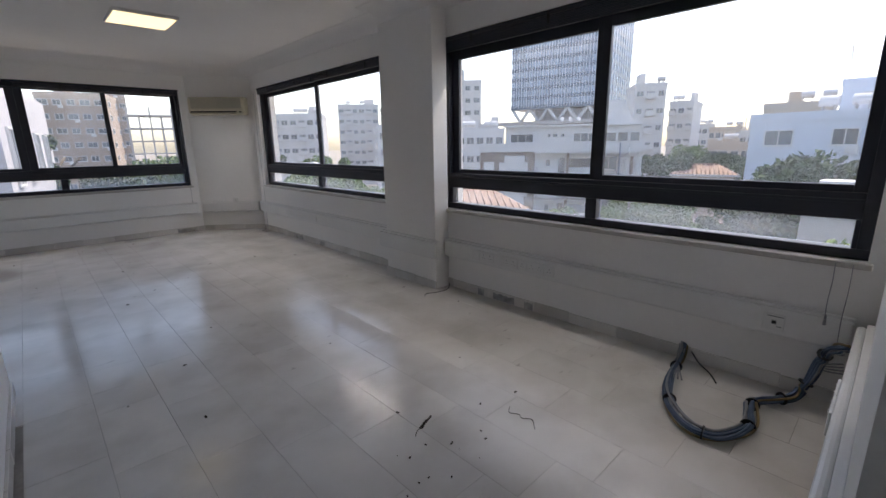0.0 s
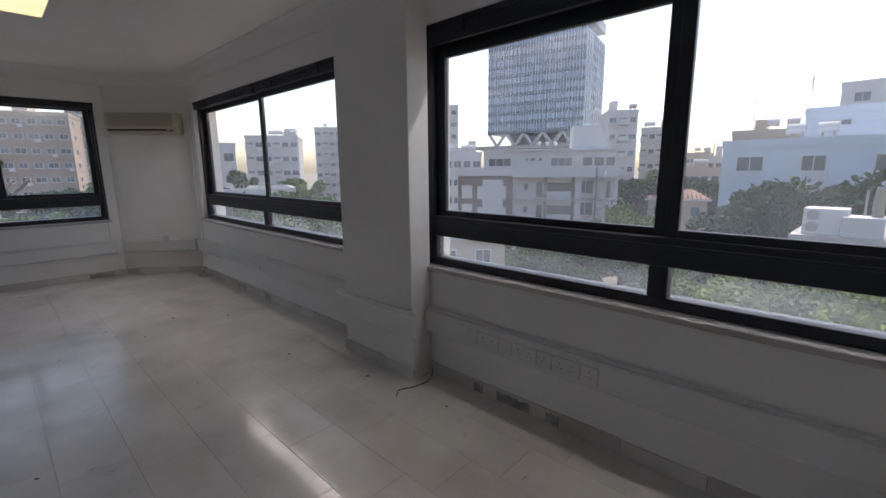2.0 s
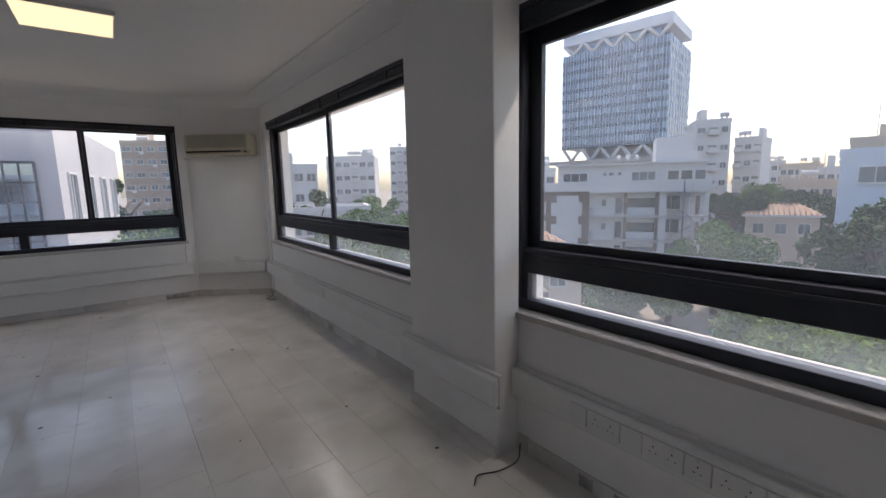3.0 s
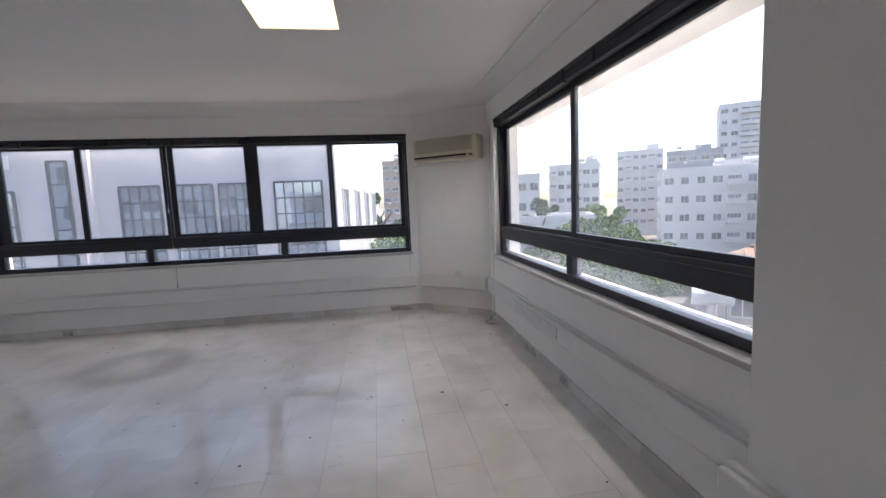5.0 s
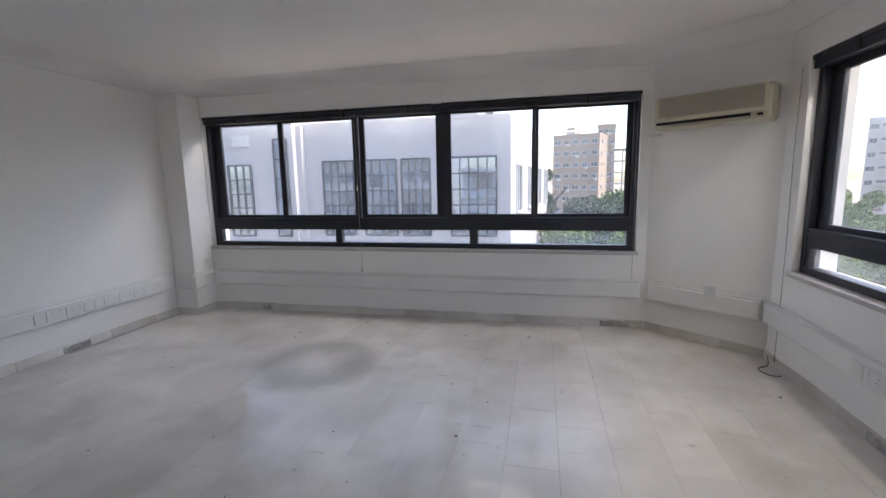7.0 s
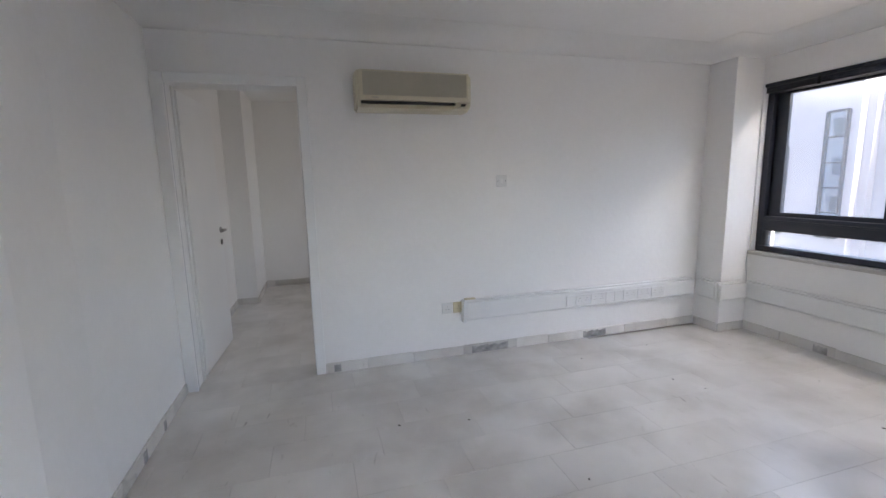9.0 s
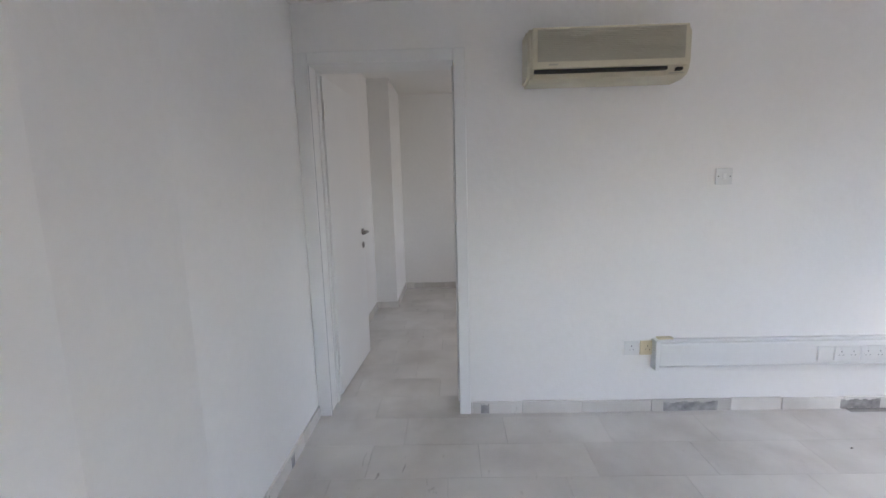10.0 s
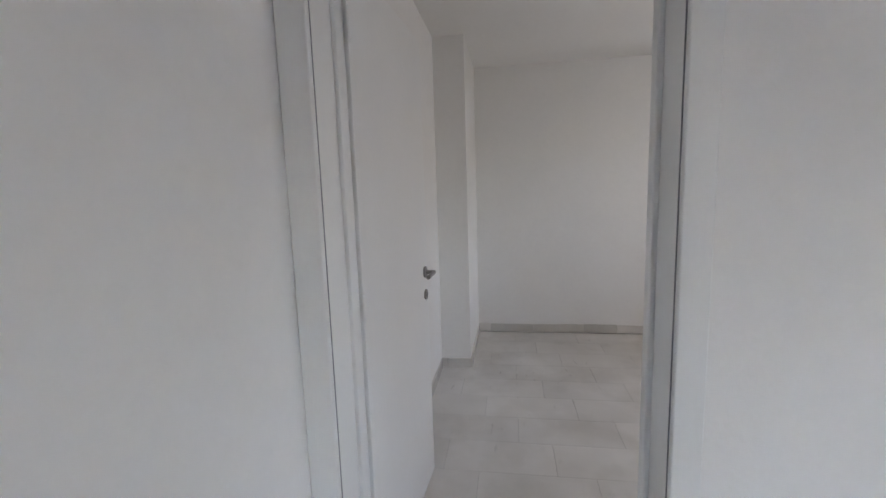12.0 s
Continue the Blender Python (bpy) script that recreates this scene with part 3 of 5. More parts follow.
# ---- door ----
def inner_door():
    y0, y1, zt = DOOR
    fr = thing("door_frame", pose(XW, 0, 0), "white painted wooden door frame and architrave", "door frame", kind="structure")
    tr = 0.055
    part("architrave", bx(B(), -0.004, y1 - 0.01, 0, 0.016, y1 + tr, zt + tr, 0.004), GLOSSW, fr)
    part("architrave", bx(B(), -0.004, YS + 0.001, 0, 0.016, y0 + 0.012, zt + tr, 0.004), GLOSSW, fr)
    part("architrave", bx(B(), -0.004, y0 + 0.012, zt - 0.01, 0.016, y1 - 0.01, zt + tr, 0.004), GLOSSW, fr)
    part("jamb", bx(B(), -0.235, y1 - 0.004, 0, -0.004, y1 + 0.032, zt + 0.03, 0.002), GLOSSW, fr)
    part("jamb", bx(B(), -0.235, YS - 0.02, 0, -0.004, y0 + 0.004, zt + 0.03, 0.002), GLOSSW, fr)
    part("head", bx(B(), -0.235, y0 + 0.004, zt, -0.004, y1 - 0.004, zt + 0.03, 0.002), GLOSSW, fr)
    part("door_stop", bx(B(), -0.185, y1 - 0.018, 0, -0.145, y1 - 0.003, zt, 0.003), GLOSSW, fr)
    part("door_stop", bx(B(), -0.185, y0 + 0.003, 0, -0.145, y0 + 0.016, zt, 0.003), GLOSSW, fr)
    # grey strips paint the dark line of the groove between architrave and jamb
    for yy in (y0 + 0.0105, y1 - 0.0085):
        part("gap_shade_strip", bx(B(), -0.0062, yy - 0.003, 0, -0.0042, yy + 0.002, zt, 0), CABLE_G, fr)
    lf = thing("door_1", pose(XW - 0.24, y0 - 0.005, 0, 0, 0, 176.5), "flush white painted door standing wide open", "door", kind="structure")
    part("leaf", bx(B(), 0.0, -0.02, 0.008, 0.77, 0.02, zt - 0.006, 0.003), GLOSSW, lf)
    for z in (0.25, 1.05, 1.85):
        part("hinge", cyl(B(), pose(-0.004, -0.022, z), 0.007, 0.09, 10), GLOSSW, lf)
    for s in (-1, 1):
        hd = part("door_handle", cyl(B(), pose(0.715, s * 0.024, 1.02, 90), 0.026, 0.008, 20), STEEL, lf, "satin steel lever handle")
        tube(bmh := B(), smooth_path([(0.715, s * 0.026, 1.02), (0.715, s * 0.06, 1.02), (0.70, s * 0.066, 1.02), (0.60, s * 0.066, 1.018)], 6), 0.009, 10)
        part("lever", bmh, STEEL, hd)
        kh = part("keyhole_plate", cyl(B(), pose(0.715, s * 0.0235, 0.915, 90), 0.024, 0.007, 20), STEEL, lf)
        part("keyhole", bx(B(), 0.711, s * 0.027 - 0.0008, 0.905, 0.719, s * 0.027 + 0.0008, 0.926), HOLE, kh)
    part("latch_plate", bx(B(), 0.7695, -0.011, 0.88, 0.7715, 0.011, 1.08), STEEL, lf)


inner_door()


# ---- cables ----
cb = thing("cable_bundle", pose(0, 0, 0), "slate-blue bundle of tied network cables lying on the floor", "cables")
LINE = smooth_path([(2.975, 0.86, 0.10), (2.90, 0.845, 0.04), (2.62, 0.80, 0.035), (2.42, 0.735, 0.035), (2.27, 0.61, 0.035), (2.27, 0.49, 0.035), (2.42, 0.415, 0.035), (2.57, 0.43, 0.035),
                    (2.68, 0.435, 0.035), (2.78, 0.37, 0.035), (2.86, 0.31, 0.05), (2.89, 0.275, 0.13), (2.88, 0.245, 0.25), (2.83, 0.21, 0.34), (2.78, 0.155, 0.37)], 7)
for k in range(13):
    a0, r0 = k * 2.4, 0.006 + 0.019 * (k % 4) / 3
    bm = tube(B(), LINE, 0.0062, 6, lambda i, a=a0, r=r0: (a + i * 0.045 + 0.5 * math.sin(i * 0.19 + a), r * (1 + 0.25 * math.sin(i * 0.3 + a * 3))))
    part("cable", bm, (CABLE_G if k in (3, 8) else CABLE_Y if k == 7 else CABLE), cb)
for i in range(10, len(LINE) - 4, 11):
    d = (LINE[i + 1] - LINE[i - 1]).normalized()
    bm = B()
    cyl(bm, Matrix.Translation(LINE[i]) @ d.to_track_quat("Z", "Y").to_matrix().to_4x4(), 0.0315, 0.006, 14)
    part("cable_tie", bm, BLACK, cb)
for k in range(4):
    part("cut_end", tube(B(), smooth_path([(2.885, 0.26, 0.22), (2.90, 0.22, 0.235 - k * 0.012), (2.94, 0.165 - 0.004 * k, 0.24 - k * 0.016)]), 0.0035, 6), CABLE_G, cb)
for k in range(4):
    part("loose_end", tube(B(), smooth_path([(2.985, 0.845 + 0.012 * k, 0.09), (2.95, 0.84 + 0.01 * k, 0.085), (2.86, 0.83 + 0.006 * k, 0.05), (2.6, 0.80 - 0.02 * k, 0.062)]), 0.0042, 6), CABLE_G, cb)
st = thing("stray_cable", pose(0, 0, 0), "short dark stray cable on the floor by the wall", "cable", "stray cables")
part("cable", tube(B(), smooth_path([(2.98, 0.81, 0.06), (2.93, 0.755, 0.03), (2.88, 0.68, 0.008), (2.80, 0.63, 0.006)]), 0.004, 7), BLACK, st)
st = thing("stray_cable", pose(0, 0, 0), "thin dark wire at the foot of the column", "cable", "stray cables")
part("cable", tube(B(), smooth_path([(2.985, 2.86, 0.03), (2.90, 2.80, 0.006), (2.78, 2.80, 0.005), (2.68, 2.84, 0.005), (2.62, 2.80, 0.005)]), 0.003, 6), BLACK, st)
st = thing("stray_cable", pose(0, 0, 0), "thin dark wire at the foot of the corner wall", "cable", "stray cables")
part("cable", tube(B(), smooth_path([(2.97, 7.10, 0.06), (2.95, 7.05, 0.006), (2.86, 6.98, 0.005), (2.88, 6.88, 0.005), (2.95, 6.86, 0.005)]), 0.003, 6), BLACK, st)


# ---- outdoors ----
GZ = -10.5
EYE = Vector((1.4, 2.0, 1.33))
WHITEW = mat("white_render", (0.54, 0.54, 0.545), 0.85, var=0.10, scale=0.25, fine=3, bump=0.0)
OFFICEW = mat("grey_white_render", (0.42, 0.415, 0.44), 0.85, var=0.08, scale=0.3, fine=3, bump=0.0)
SLATEW = mat("slate_grey_render", (0.24, 0.26, 0.29), 0.85, var=0.12, scale=0.25, fine=3, bump=0.0)
TOWERBAND = mat("dark_blue_spandrel", (0.11, 0.14, 0.19), 0.3, var=0.15, scale=0.1, fine=2, bump=0.0)
ROOFG = mat("grey_roof_felt", (0.16, 0.16, 0.16), 0.9, var=0.25, scale=0.4, fine=4, bump=0.0)
GREYW = mat("pale_grey_render", (0.55, 0.56, 0.58), 0.85, var=0.12, scale=0.25, fine=3, bump=0.0)
BLUEW = mat("pale_blue_render", (0.58, 0.63, 0.72), 0.85, var=0.10, scale=0.25, fine=3, bump=0.0)
BEIGEW = mat("beige_render", (0.50, 0.43, 0.35), 0.85, var=0.14, scale=0.3, fine=3, bump=0.0)
SANDW = mat("sandy_brown_render", (0.34, 0.275, 0.225), 0.85, var=0.14, scale=0.3, fine=3, bump=0.0)
BROWNW = mat("brown_cladding", (0.20, 0.15, 0.12), 0.8, var=0.2, scale=0.6, fine=3, bump=0.0)
SLAB = mat("concrete_slab", (0.42, 0.41, 0.40), 0.9, var=0.15, scale=0.6, fine=4, bump=0.0)
ROOFT = mat("red_clay_tiles", (0.28, 0.18, 0.13), 0.85, var=0.25, scale=0.8, fine=6, bump=0.0)
OUTGLASS = mat("dark_window_glass", (0.10, 0.12, 0.14), 0.12, var=0.2, scale=0.5, fine=3, bump=0.0, rnd=0.5, spec=0.8)
MIRRORG = mat("mirror_glazing", (0.30, 0.37, 0.46), 0.04, metal=0.9, var=0.1, scale=0.5, fine=1.2, bump=0.25)
BLUEG = mat("blue_curtain_glass", (0.36, 0.45, 0.58), 0.18, metal=0.3, var=0.15, scale=0.1, fine=2, bump=0.0, rnd=0.25)
FRAMEW = mat("white_window_frame", (0.6, 0.6, 0.6), 0.5, var=0.1, bump=0.0)
ASPH = mat("asphalt", (0.055, 0.055, 0.056), 0.9, var=0.3, scale=0.3, fine=5, bump=0.0)
EARTH = mat("dusty_ground", (0.26, 0.23, 0.19), 0.95, var=0.3, scale=0.06, fine=0.8, bump=0.0)
BARK = mat("bark", (0.12, 0.09, 0.06), 0.9, var=0.3, scale=4)


def leaf_mat(name, color):
    m = bpy.data.materials.new(name)
    m.use_nodes = True
    t = m.node_tree
    b = t.nodes["Principled BSDF"]
    b.inputs["Roughness"].default_value = 0.7
    b.inputs["Specular IOR Level"].default_value = 0.15
    g = t.nodes.new("ShaderNodeNewGeometry")
    r = t.nodes.new("ShaderNodeMix")
    r.data_type = "RGBA"
    r.inputs[6].default_value = (*[c * 0.6 for c in color], 1)
    r.inputs[7].default_value = (*[c * 1.5 for c in color], 1)
    t.links.new(g.outputs["Random Per Island"], r.inputs[0])
    t.links.new(r.outputs[2], b.inputs["Base Color"])
    return m


LEAF_D = leaf_mat("dark_foliage", (0.030, 0.058, 0.018))
LEAF_M = leaf_mat("green_foliage", (0.075, 0.13, 0.028))
LEAF_L = leaf_mat("light_foliage", (0.13, 0.19, 0.04))

struct("ground", bx(B(), -1500, -1500, GZ - 1, 1500, 1500, GZ), EARTH, "dusty town ground between the buildings", "ground")
struct("road", bx(B(), 16, -120, GZ, 23, 120, GZ + 0.02), ASPH, "grey asphalt street below the windows", "road")
struct("pavement", bx(B(), 23, -120, GZ, 25, 120, GZ + 0.15), SLAB, "raised concrete pavement along the street", "pavement")


def at(az, dist):
    a = radians(az)
    return EYE.x + dist * math.sin(a), EYE.y + dist * math.cos(a)


def height(el, dist):
    return EYE.z + dist * math.tan(radians(el))


WIN = {}


def facade_window(parent, x, y, z, w, h, glassm=None, framem=None, side=0, cols=2):
    """A framed window on a wall: frame proud of the wall, pane set back in it."""
    glassm, framem = glassm or OUTGLASS, framem or FRAMEW
    key = (round(w, 2), round(h, 2), glassm.name, framem.name, cols)
    if key not in WIN:
        bm = B()
        t = min(0.09, w * 0.06)
        for a in ((-w / 2, -h / 2, w / 2, -h / 2 + t), (-w / 2, h / 2 - t, w / 2, h / 2), (-w / 2, -h / 2 + t, -w / 2 + t, h / 2 - t), (w / 2 - t, -h / 2 + t, w / 2, h / 2 - t)):
            bx(bm, a[0], -0.12, a[1], a[2], 0.05, a[3])
        for k in range(1, cols):
            c = -w / 2 + w * k / cols
            bx(bm, c - t * 0.35, -0.08, -h / 2 + t, c + t * 0.35, 0.02, h / 2 - t)
        WIN[key] = (mesh_of("window", bm, framem), mesh_of("pane", bx(B(), -w / 2 + t * 0.9, -0.03, -h / 2 + t * 0.9, w / 2 - t * 0.9, 0.0, h / 2 - t * 0.9), glassm))
    f = part("window", WIN[key][0], None, parent, m=pose(x, y, z, 0, 0, side))
    part("pane", WIN[key][1], None, f)
    return f


def building(label, az0, az1, dist, el_top, wallm, depth=12, twist=0, storey=3.2, bays=4, ww=1.4, wh=1.3, balcony=(), skip=0, roofbits=1, top_inset=0, base=GZ, side_bays=0, name="apartment_building", rows=None, cols=2):
    """A block seen between two bearings at a distance, up to an elevation."""
    cx, cy = at((az0 + az1) / 2, dist)
    w = 2 * dist * math.tan(radians((az1 - az0) / 2)) / max(0.3, math.cos(radians(twist)))
    top = height(el_top, dist) - base
    b = thing(name, pose(cx, cy, base, 0, 0, -(az0 + az1) / 2 + twist), label, "building")
    part("wall", bx(B(), -w / 2, 0, 0, w / 2, depth, top), wallm, b)
    bm = B()
    for a in ((-w / 2 - 0.1, -0.1, w / 2 + 0.1, 0.15), (-w / 2 - 0.1, depth - 0.15, w / 2 + 0.1, depth + 0.1), (-w / 2 - 0.1, 0.15, -w / 2 + 0.15, depth - 0.15), (w / 2 - 0.15, 0.15, w / 2 + 0.1, depth - 0.15)):
        bx(bm, a[0], a[1], top, a[2], a[3], top + 0.7)
    part("parapet", bm, wallm, b)
    rnd = random.Random(int(az0 * 10 + dist))
    for i in range(roofbits):
        x = rnd.uniform(-w * 0.35, w * 0.3)
        part("roof_room", bx(B(), x, depth * 0.3, top, x + w * rnd.uniform(0.12, 0.28), depth * 0.7, top + rnd.uniform(1.6, 3.0)), wallm, b)
    for i in range(roofbits * 2):
        x = rnd.uniform(-w * 0.42, w * 0.42)
        bm = cyl(B(), pose(x, depth * 0.2, top + 1.6, 0, 90), 0.45, 1.3, 14)
        part("water_tank", bm, GREYW, b)
        bm = B()
        for s in (-0.4, 0.4):
            bx(bm, x + s - 0.05, depth * 0.2 - 0.4, top, x + s + 0.05, depth * 0.2 + 0.4, top + 1.3)
        part("tank_stand", bm, SLAB, b)
    if roofbits:
        x = rnd.uniform(-w * 0.4, w * 0.4)
        part("antenna", cyl(B(), pose(x, depth * 0.4, top + 2.4), 0.05, 4.8, 6), SLAB, b)
    n = int((top - 0.4) / storey)
    for r in range(n if rows is None else min(n, rows)):
        z = top - 0.7 - wh / 2 - r * storey
        part("band", bx(B(), -w / 2 - 0.04, -0.05, z - wh / 2 - 0.75, w / 2 + 0.04, 0.05, z - wh / 2 - 0.60), wallm, b)
        for k in range(bays):
            x = -w / 2 + w * (k + 0.5) / bays
            k_ww = ww * (1.25 if (k + r) % 3 == 0 else 1.0)
            k_ww = w / bays * 0.85 if k in balcony else min(k_ww, w / bays * 0.8)
            facade_window(b, x, 0, z, k_ww, wh, cols=4 if k in balcony else cols)
            if k not in balcony and (k * 5 + r * 3) % 4 == 1:
                part("air_unit", bx(B(), x + k_ww * 0.1, -0.4, z - wh / 2 - 0.62, x + k_ww * 0.1 + 0.8, 0, z - wh / 2 - 0.08), FRAMEW, b)
            part("sill", bx(B(), x - k_ww / 2 - 0.08, -0.16, z - wh / 2 - 0.08, x + k_ww / 2 + 0.08, 0.02, z - wh / 2), FRAMEW, b)
            if k in balcony:
                bw = w / bays * 0.9
                part("balcony", bx(B(), x - bw / 2, -1.3, z - wh / 2 - 0.5, x + bw / 2, 0, z - wh / 2 - 0.3), SLAB, b)
                part("balcony_front", bx(B(), x - bw / 2, -1.3, z - wh / 2 - 0.3, x + bw / 2, -1.2, z - wh / 2 + 0.55), wallm, b)
        for k in range(side_bays):
            for s in (-1, 1):
                facade_window(b, s * w / 2, depth * (k + 0.5) / side_bays, z, ww, wh, side=90 * s, cols=cols)
    return b


def lower_storeys():
    """The storeys of this same building below the room."""
    b = thing("apartment_building", pose(0, 0, GZ), "white storeys of the building below the room", "building")
    part("wall", bx(B(), -6.0, -2.6, 0, XO, YO, -0.26 - GZ), WHITEW, b)
    for k in range(3):
        z = -1.9 - GZ - k * 3.1
        part("band", bx(B(), -6.05, YO - 0.1, z - 1.15, XO + 0.05, YO + 0.06, z - 1.0), WHITEW, b)
        for x in (-4.4, -1.6, 1.2):
            facade_window(b, x, YO, z, 2.2, 1.4, side=180)
        for y in (1.0, 5.0):
            facade_window(b, XO, y, z, 2.4, 1.4, side=90)


lower_storeys()


# white office block facing the long window
def office():
    y = 25.4
    b = thing("office_building", pose(0, y, GZ), "white rendered office block with black gridded windows", "building")
    top = 4.55 - GZ
    part("wall", prism(B(), [(-0.2, 0), (2.0, 18), (-11.6, 20), (-11.6, 0)], 0, top), OFFICEW, b)
    part("wall", bx(B(), -30, -0.7, 0, -11.6, 16, top + 1.0), OFFICEW, b, "set-forward white wing")
    part("parapet", bx(B(), -11.58, -0.06, top, -0.25, 0.22, top + 0.12), OFFICEW, b)
    part("roof_room", bx(B(), -10.5, 4, top, -6.5, 9, top + 2.4), GREYW, b)
    part("roof_room", bx(B(), -5.5, 8, top, -3.0, 12, top + 2.2), OFFICEW, b)
    part("pillar", bx(B(), -11.75, -0.35, 0, -11.3, 0.3, top), OFFICEW, b)

    def grid(x0, x1, z0, z1, y0, nx, nz):
        f = B()
        w, h = x1 - x0, z1 - z0
        for i in range(nx + 1):
            t = 0.05 if i in (0, nx) else 0.03
            bx(f, x0 + w * i / nx - t, y0 - 0.12, z0, x0 + w * i / nx + t, y0 + 0.02, z1)
        for k in range(nz + 1):
            t = 0.05 if k in (0, nz) else 0.03
            bx(f, x0, y0 - 0.11, z0 + h * k / nz - t, x1, y0 + 0.02, z0 + h * k / nz + t)
        wn_ = part("window", f, FRAME, b)
        for i in range(nx):
            for k in range(nz):
                pn = B()
                bx(pn, x0 + w * i / nx + 0.03, -0.01, z0 + h * k / nz + 0.03, x0 + w * (i + 1) / nx - 0.03, 0.01, z0 + h * (k + 1) / nz - 0.03)
                part("pane", pn, MIRRORG, wn_, m=pose(0, y0 - 0.04, 0))
    lo, hi = -1.3 - GZ, 2.65 - GZ
    for x0, x1, n in ((-10.25, -8.5, 4), (-7.9, -6.1, 4), (-5.8, -4.3, 4), (-3.2, -0.9, 5)):
        grid(x0, x1, lo, hi, 0.0, n, 5)
        grid(x0, x1, lo - 5.2, hi - 5.2, 0.0, n, 5)
    for x0, x1, n, z1 in ((-15.6, -14.2, 3, hi - 0.1), (-18.8, -17.2, 3, hi - 0.1), (-12.7, -11.95, 1, hi + 1.2)):
        grid(x0, x1, lo, z1, -0.7, n, 5)
        grid(x0, x1, lo - 5.2, hi - 5.2, -0.7, n, 5)
    for x in (-15.2, -17.9):
        part("wall_vent", bx(B(), x, -0.78, top - 1.0, x + 1.0, -0.7, top - 0.4), GREYW, b)
    for k in range(4):
        facade_window(b, 0.05 + k * 0.5, 2.2 + k * 4, hi - 1.6, 1.6, 2.6, side=83)


office()


# glass tower on slanted struts
def glass_tower():
    az0, az1, dist = 52.0, 64.4, 150
    x, y = at((az0 + az1) / 2, dist)
    w = 2 * dist * math.tan(radians((az1 - az0) / 2))
    z0, z1 = height(4.5, dist), height(15.5, dist)
    t = thing("glass_tower", pose(x, y, GZ, 0, 0, -(az0 + az1) / 2 - 20), "blue glass office tower on white slanted struts", "building")
    d = 24
    floors = 10
    fh = (z1 - z0) / floors
    part("core", bx(B(), -w * 0.3, 5, 0, w * 0.3, d - 5, z0 - GZ), SLAB, t)
    part("wall", bx(B(), -w / 2 + 0.4, 0.4, z0 - GZ, w / 2 - 0.4, d, z1 - GZ - 0.4), BLUEG, t)
    pan = mesh_of("glass_panel", bx(B(), -0.62, -0.05, -fh * 0.36, 0.62, 0.05, fh * 0.36), BLUEG)
    for k in range(floors):
        zz = z0 - GZ + k * fh
        part("floor_edge", bx(B(), -w / 2 - 0.15, -0.25, zz - 0.5, w / 2 + 0.15, d + 0.2, zz + 0.75), TOWERBAND, t)
        n = 22
        for i in range(n):
            part("glass_panel", pan, None, t, m=pose(-w / 2 + w * (i + 0.5) / n, 0.0, zz + fh * 0.56))
        for i in range(14):
            part("glass_panel", pan, None, t, m=pose(w / 2, d * (i + 0.5) / 14, zz + fh * 0.56, 0, 0, 90))
    for i in range(36):
        xx = -w / 2 + w * i / 35
        part("fin", bx(B(), xx - 0.05, -0.4, z0 - GZ, xx + 0.05, -0.1, z1 - GZ), BLUEW, t)
    for i in range(9):
        yy = d * i / 8
        part("fin", bx(B(), w / 2 + 0.1, yy - 0.06, z0 - GZ, w / 2 + 0.3, yy + 0.06, z1 - GZ), BLUEW, t)
    for lvl, hh in ((z0 - GZ - 4.6, 4.4), (z1 - GZ - 0.3, 3.4)):
        for i in range(5):
            xx = -w / 2 + w * (i + 0.5) / 5
            for s in (-1, 1):
                a, c = Vector((xx, 0.6, lvl)), Vector((xx + s * w / 10, 0.6, lvl + hh))
                part("strut", tube(B(), [a, c], 0.55, 8), FRAMEW, t)
    part("machine_room", bx(B(), -w * 0.4, 2, z1 - GZ - 0.4, w * 0.4, d - 2, z1 - GZ + 3.2), BLUEG, t)
    part("crown", bx(B(), -w / 2 - 0.2, 0.5, z1 - GZ + 3.0, w / 2 + 0.2, d, z1 - GZ + 6), BLUEW, t)
    part("terrace", bx(B(), -w / 2 - 4, -3, z0 - GZ - 5.6, w / 2 + 4, d, z0 - GZ - 4.5), SLAB, t)


glass_tower()


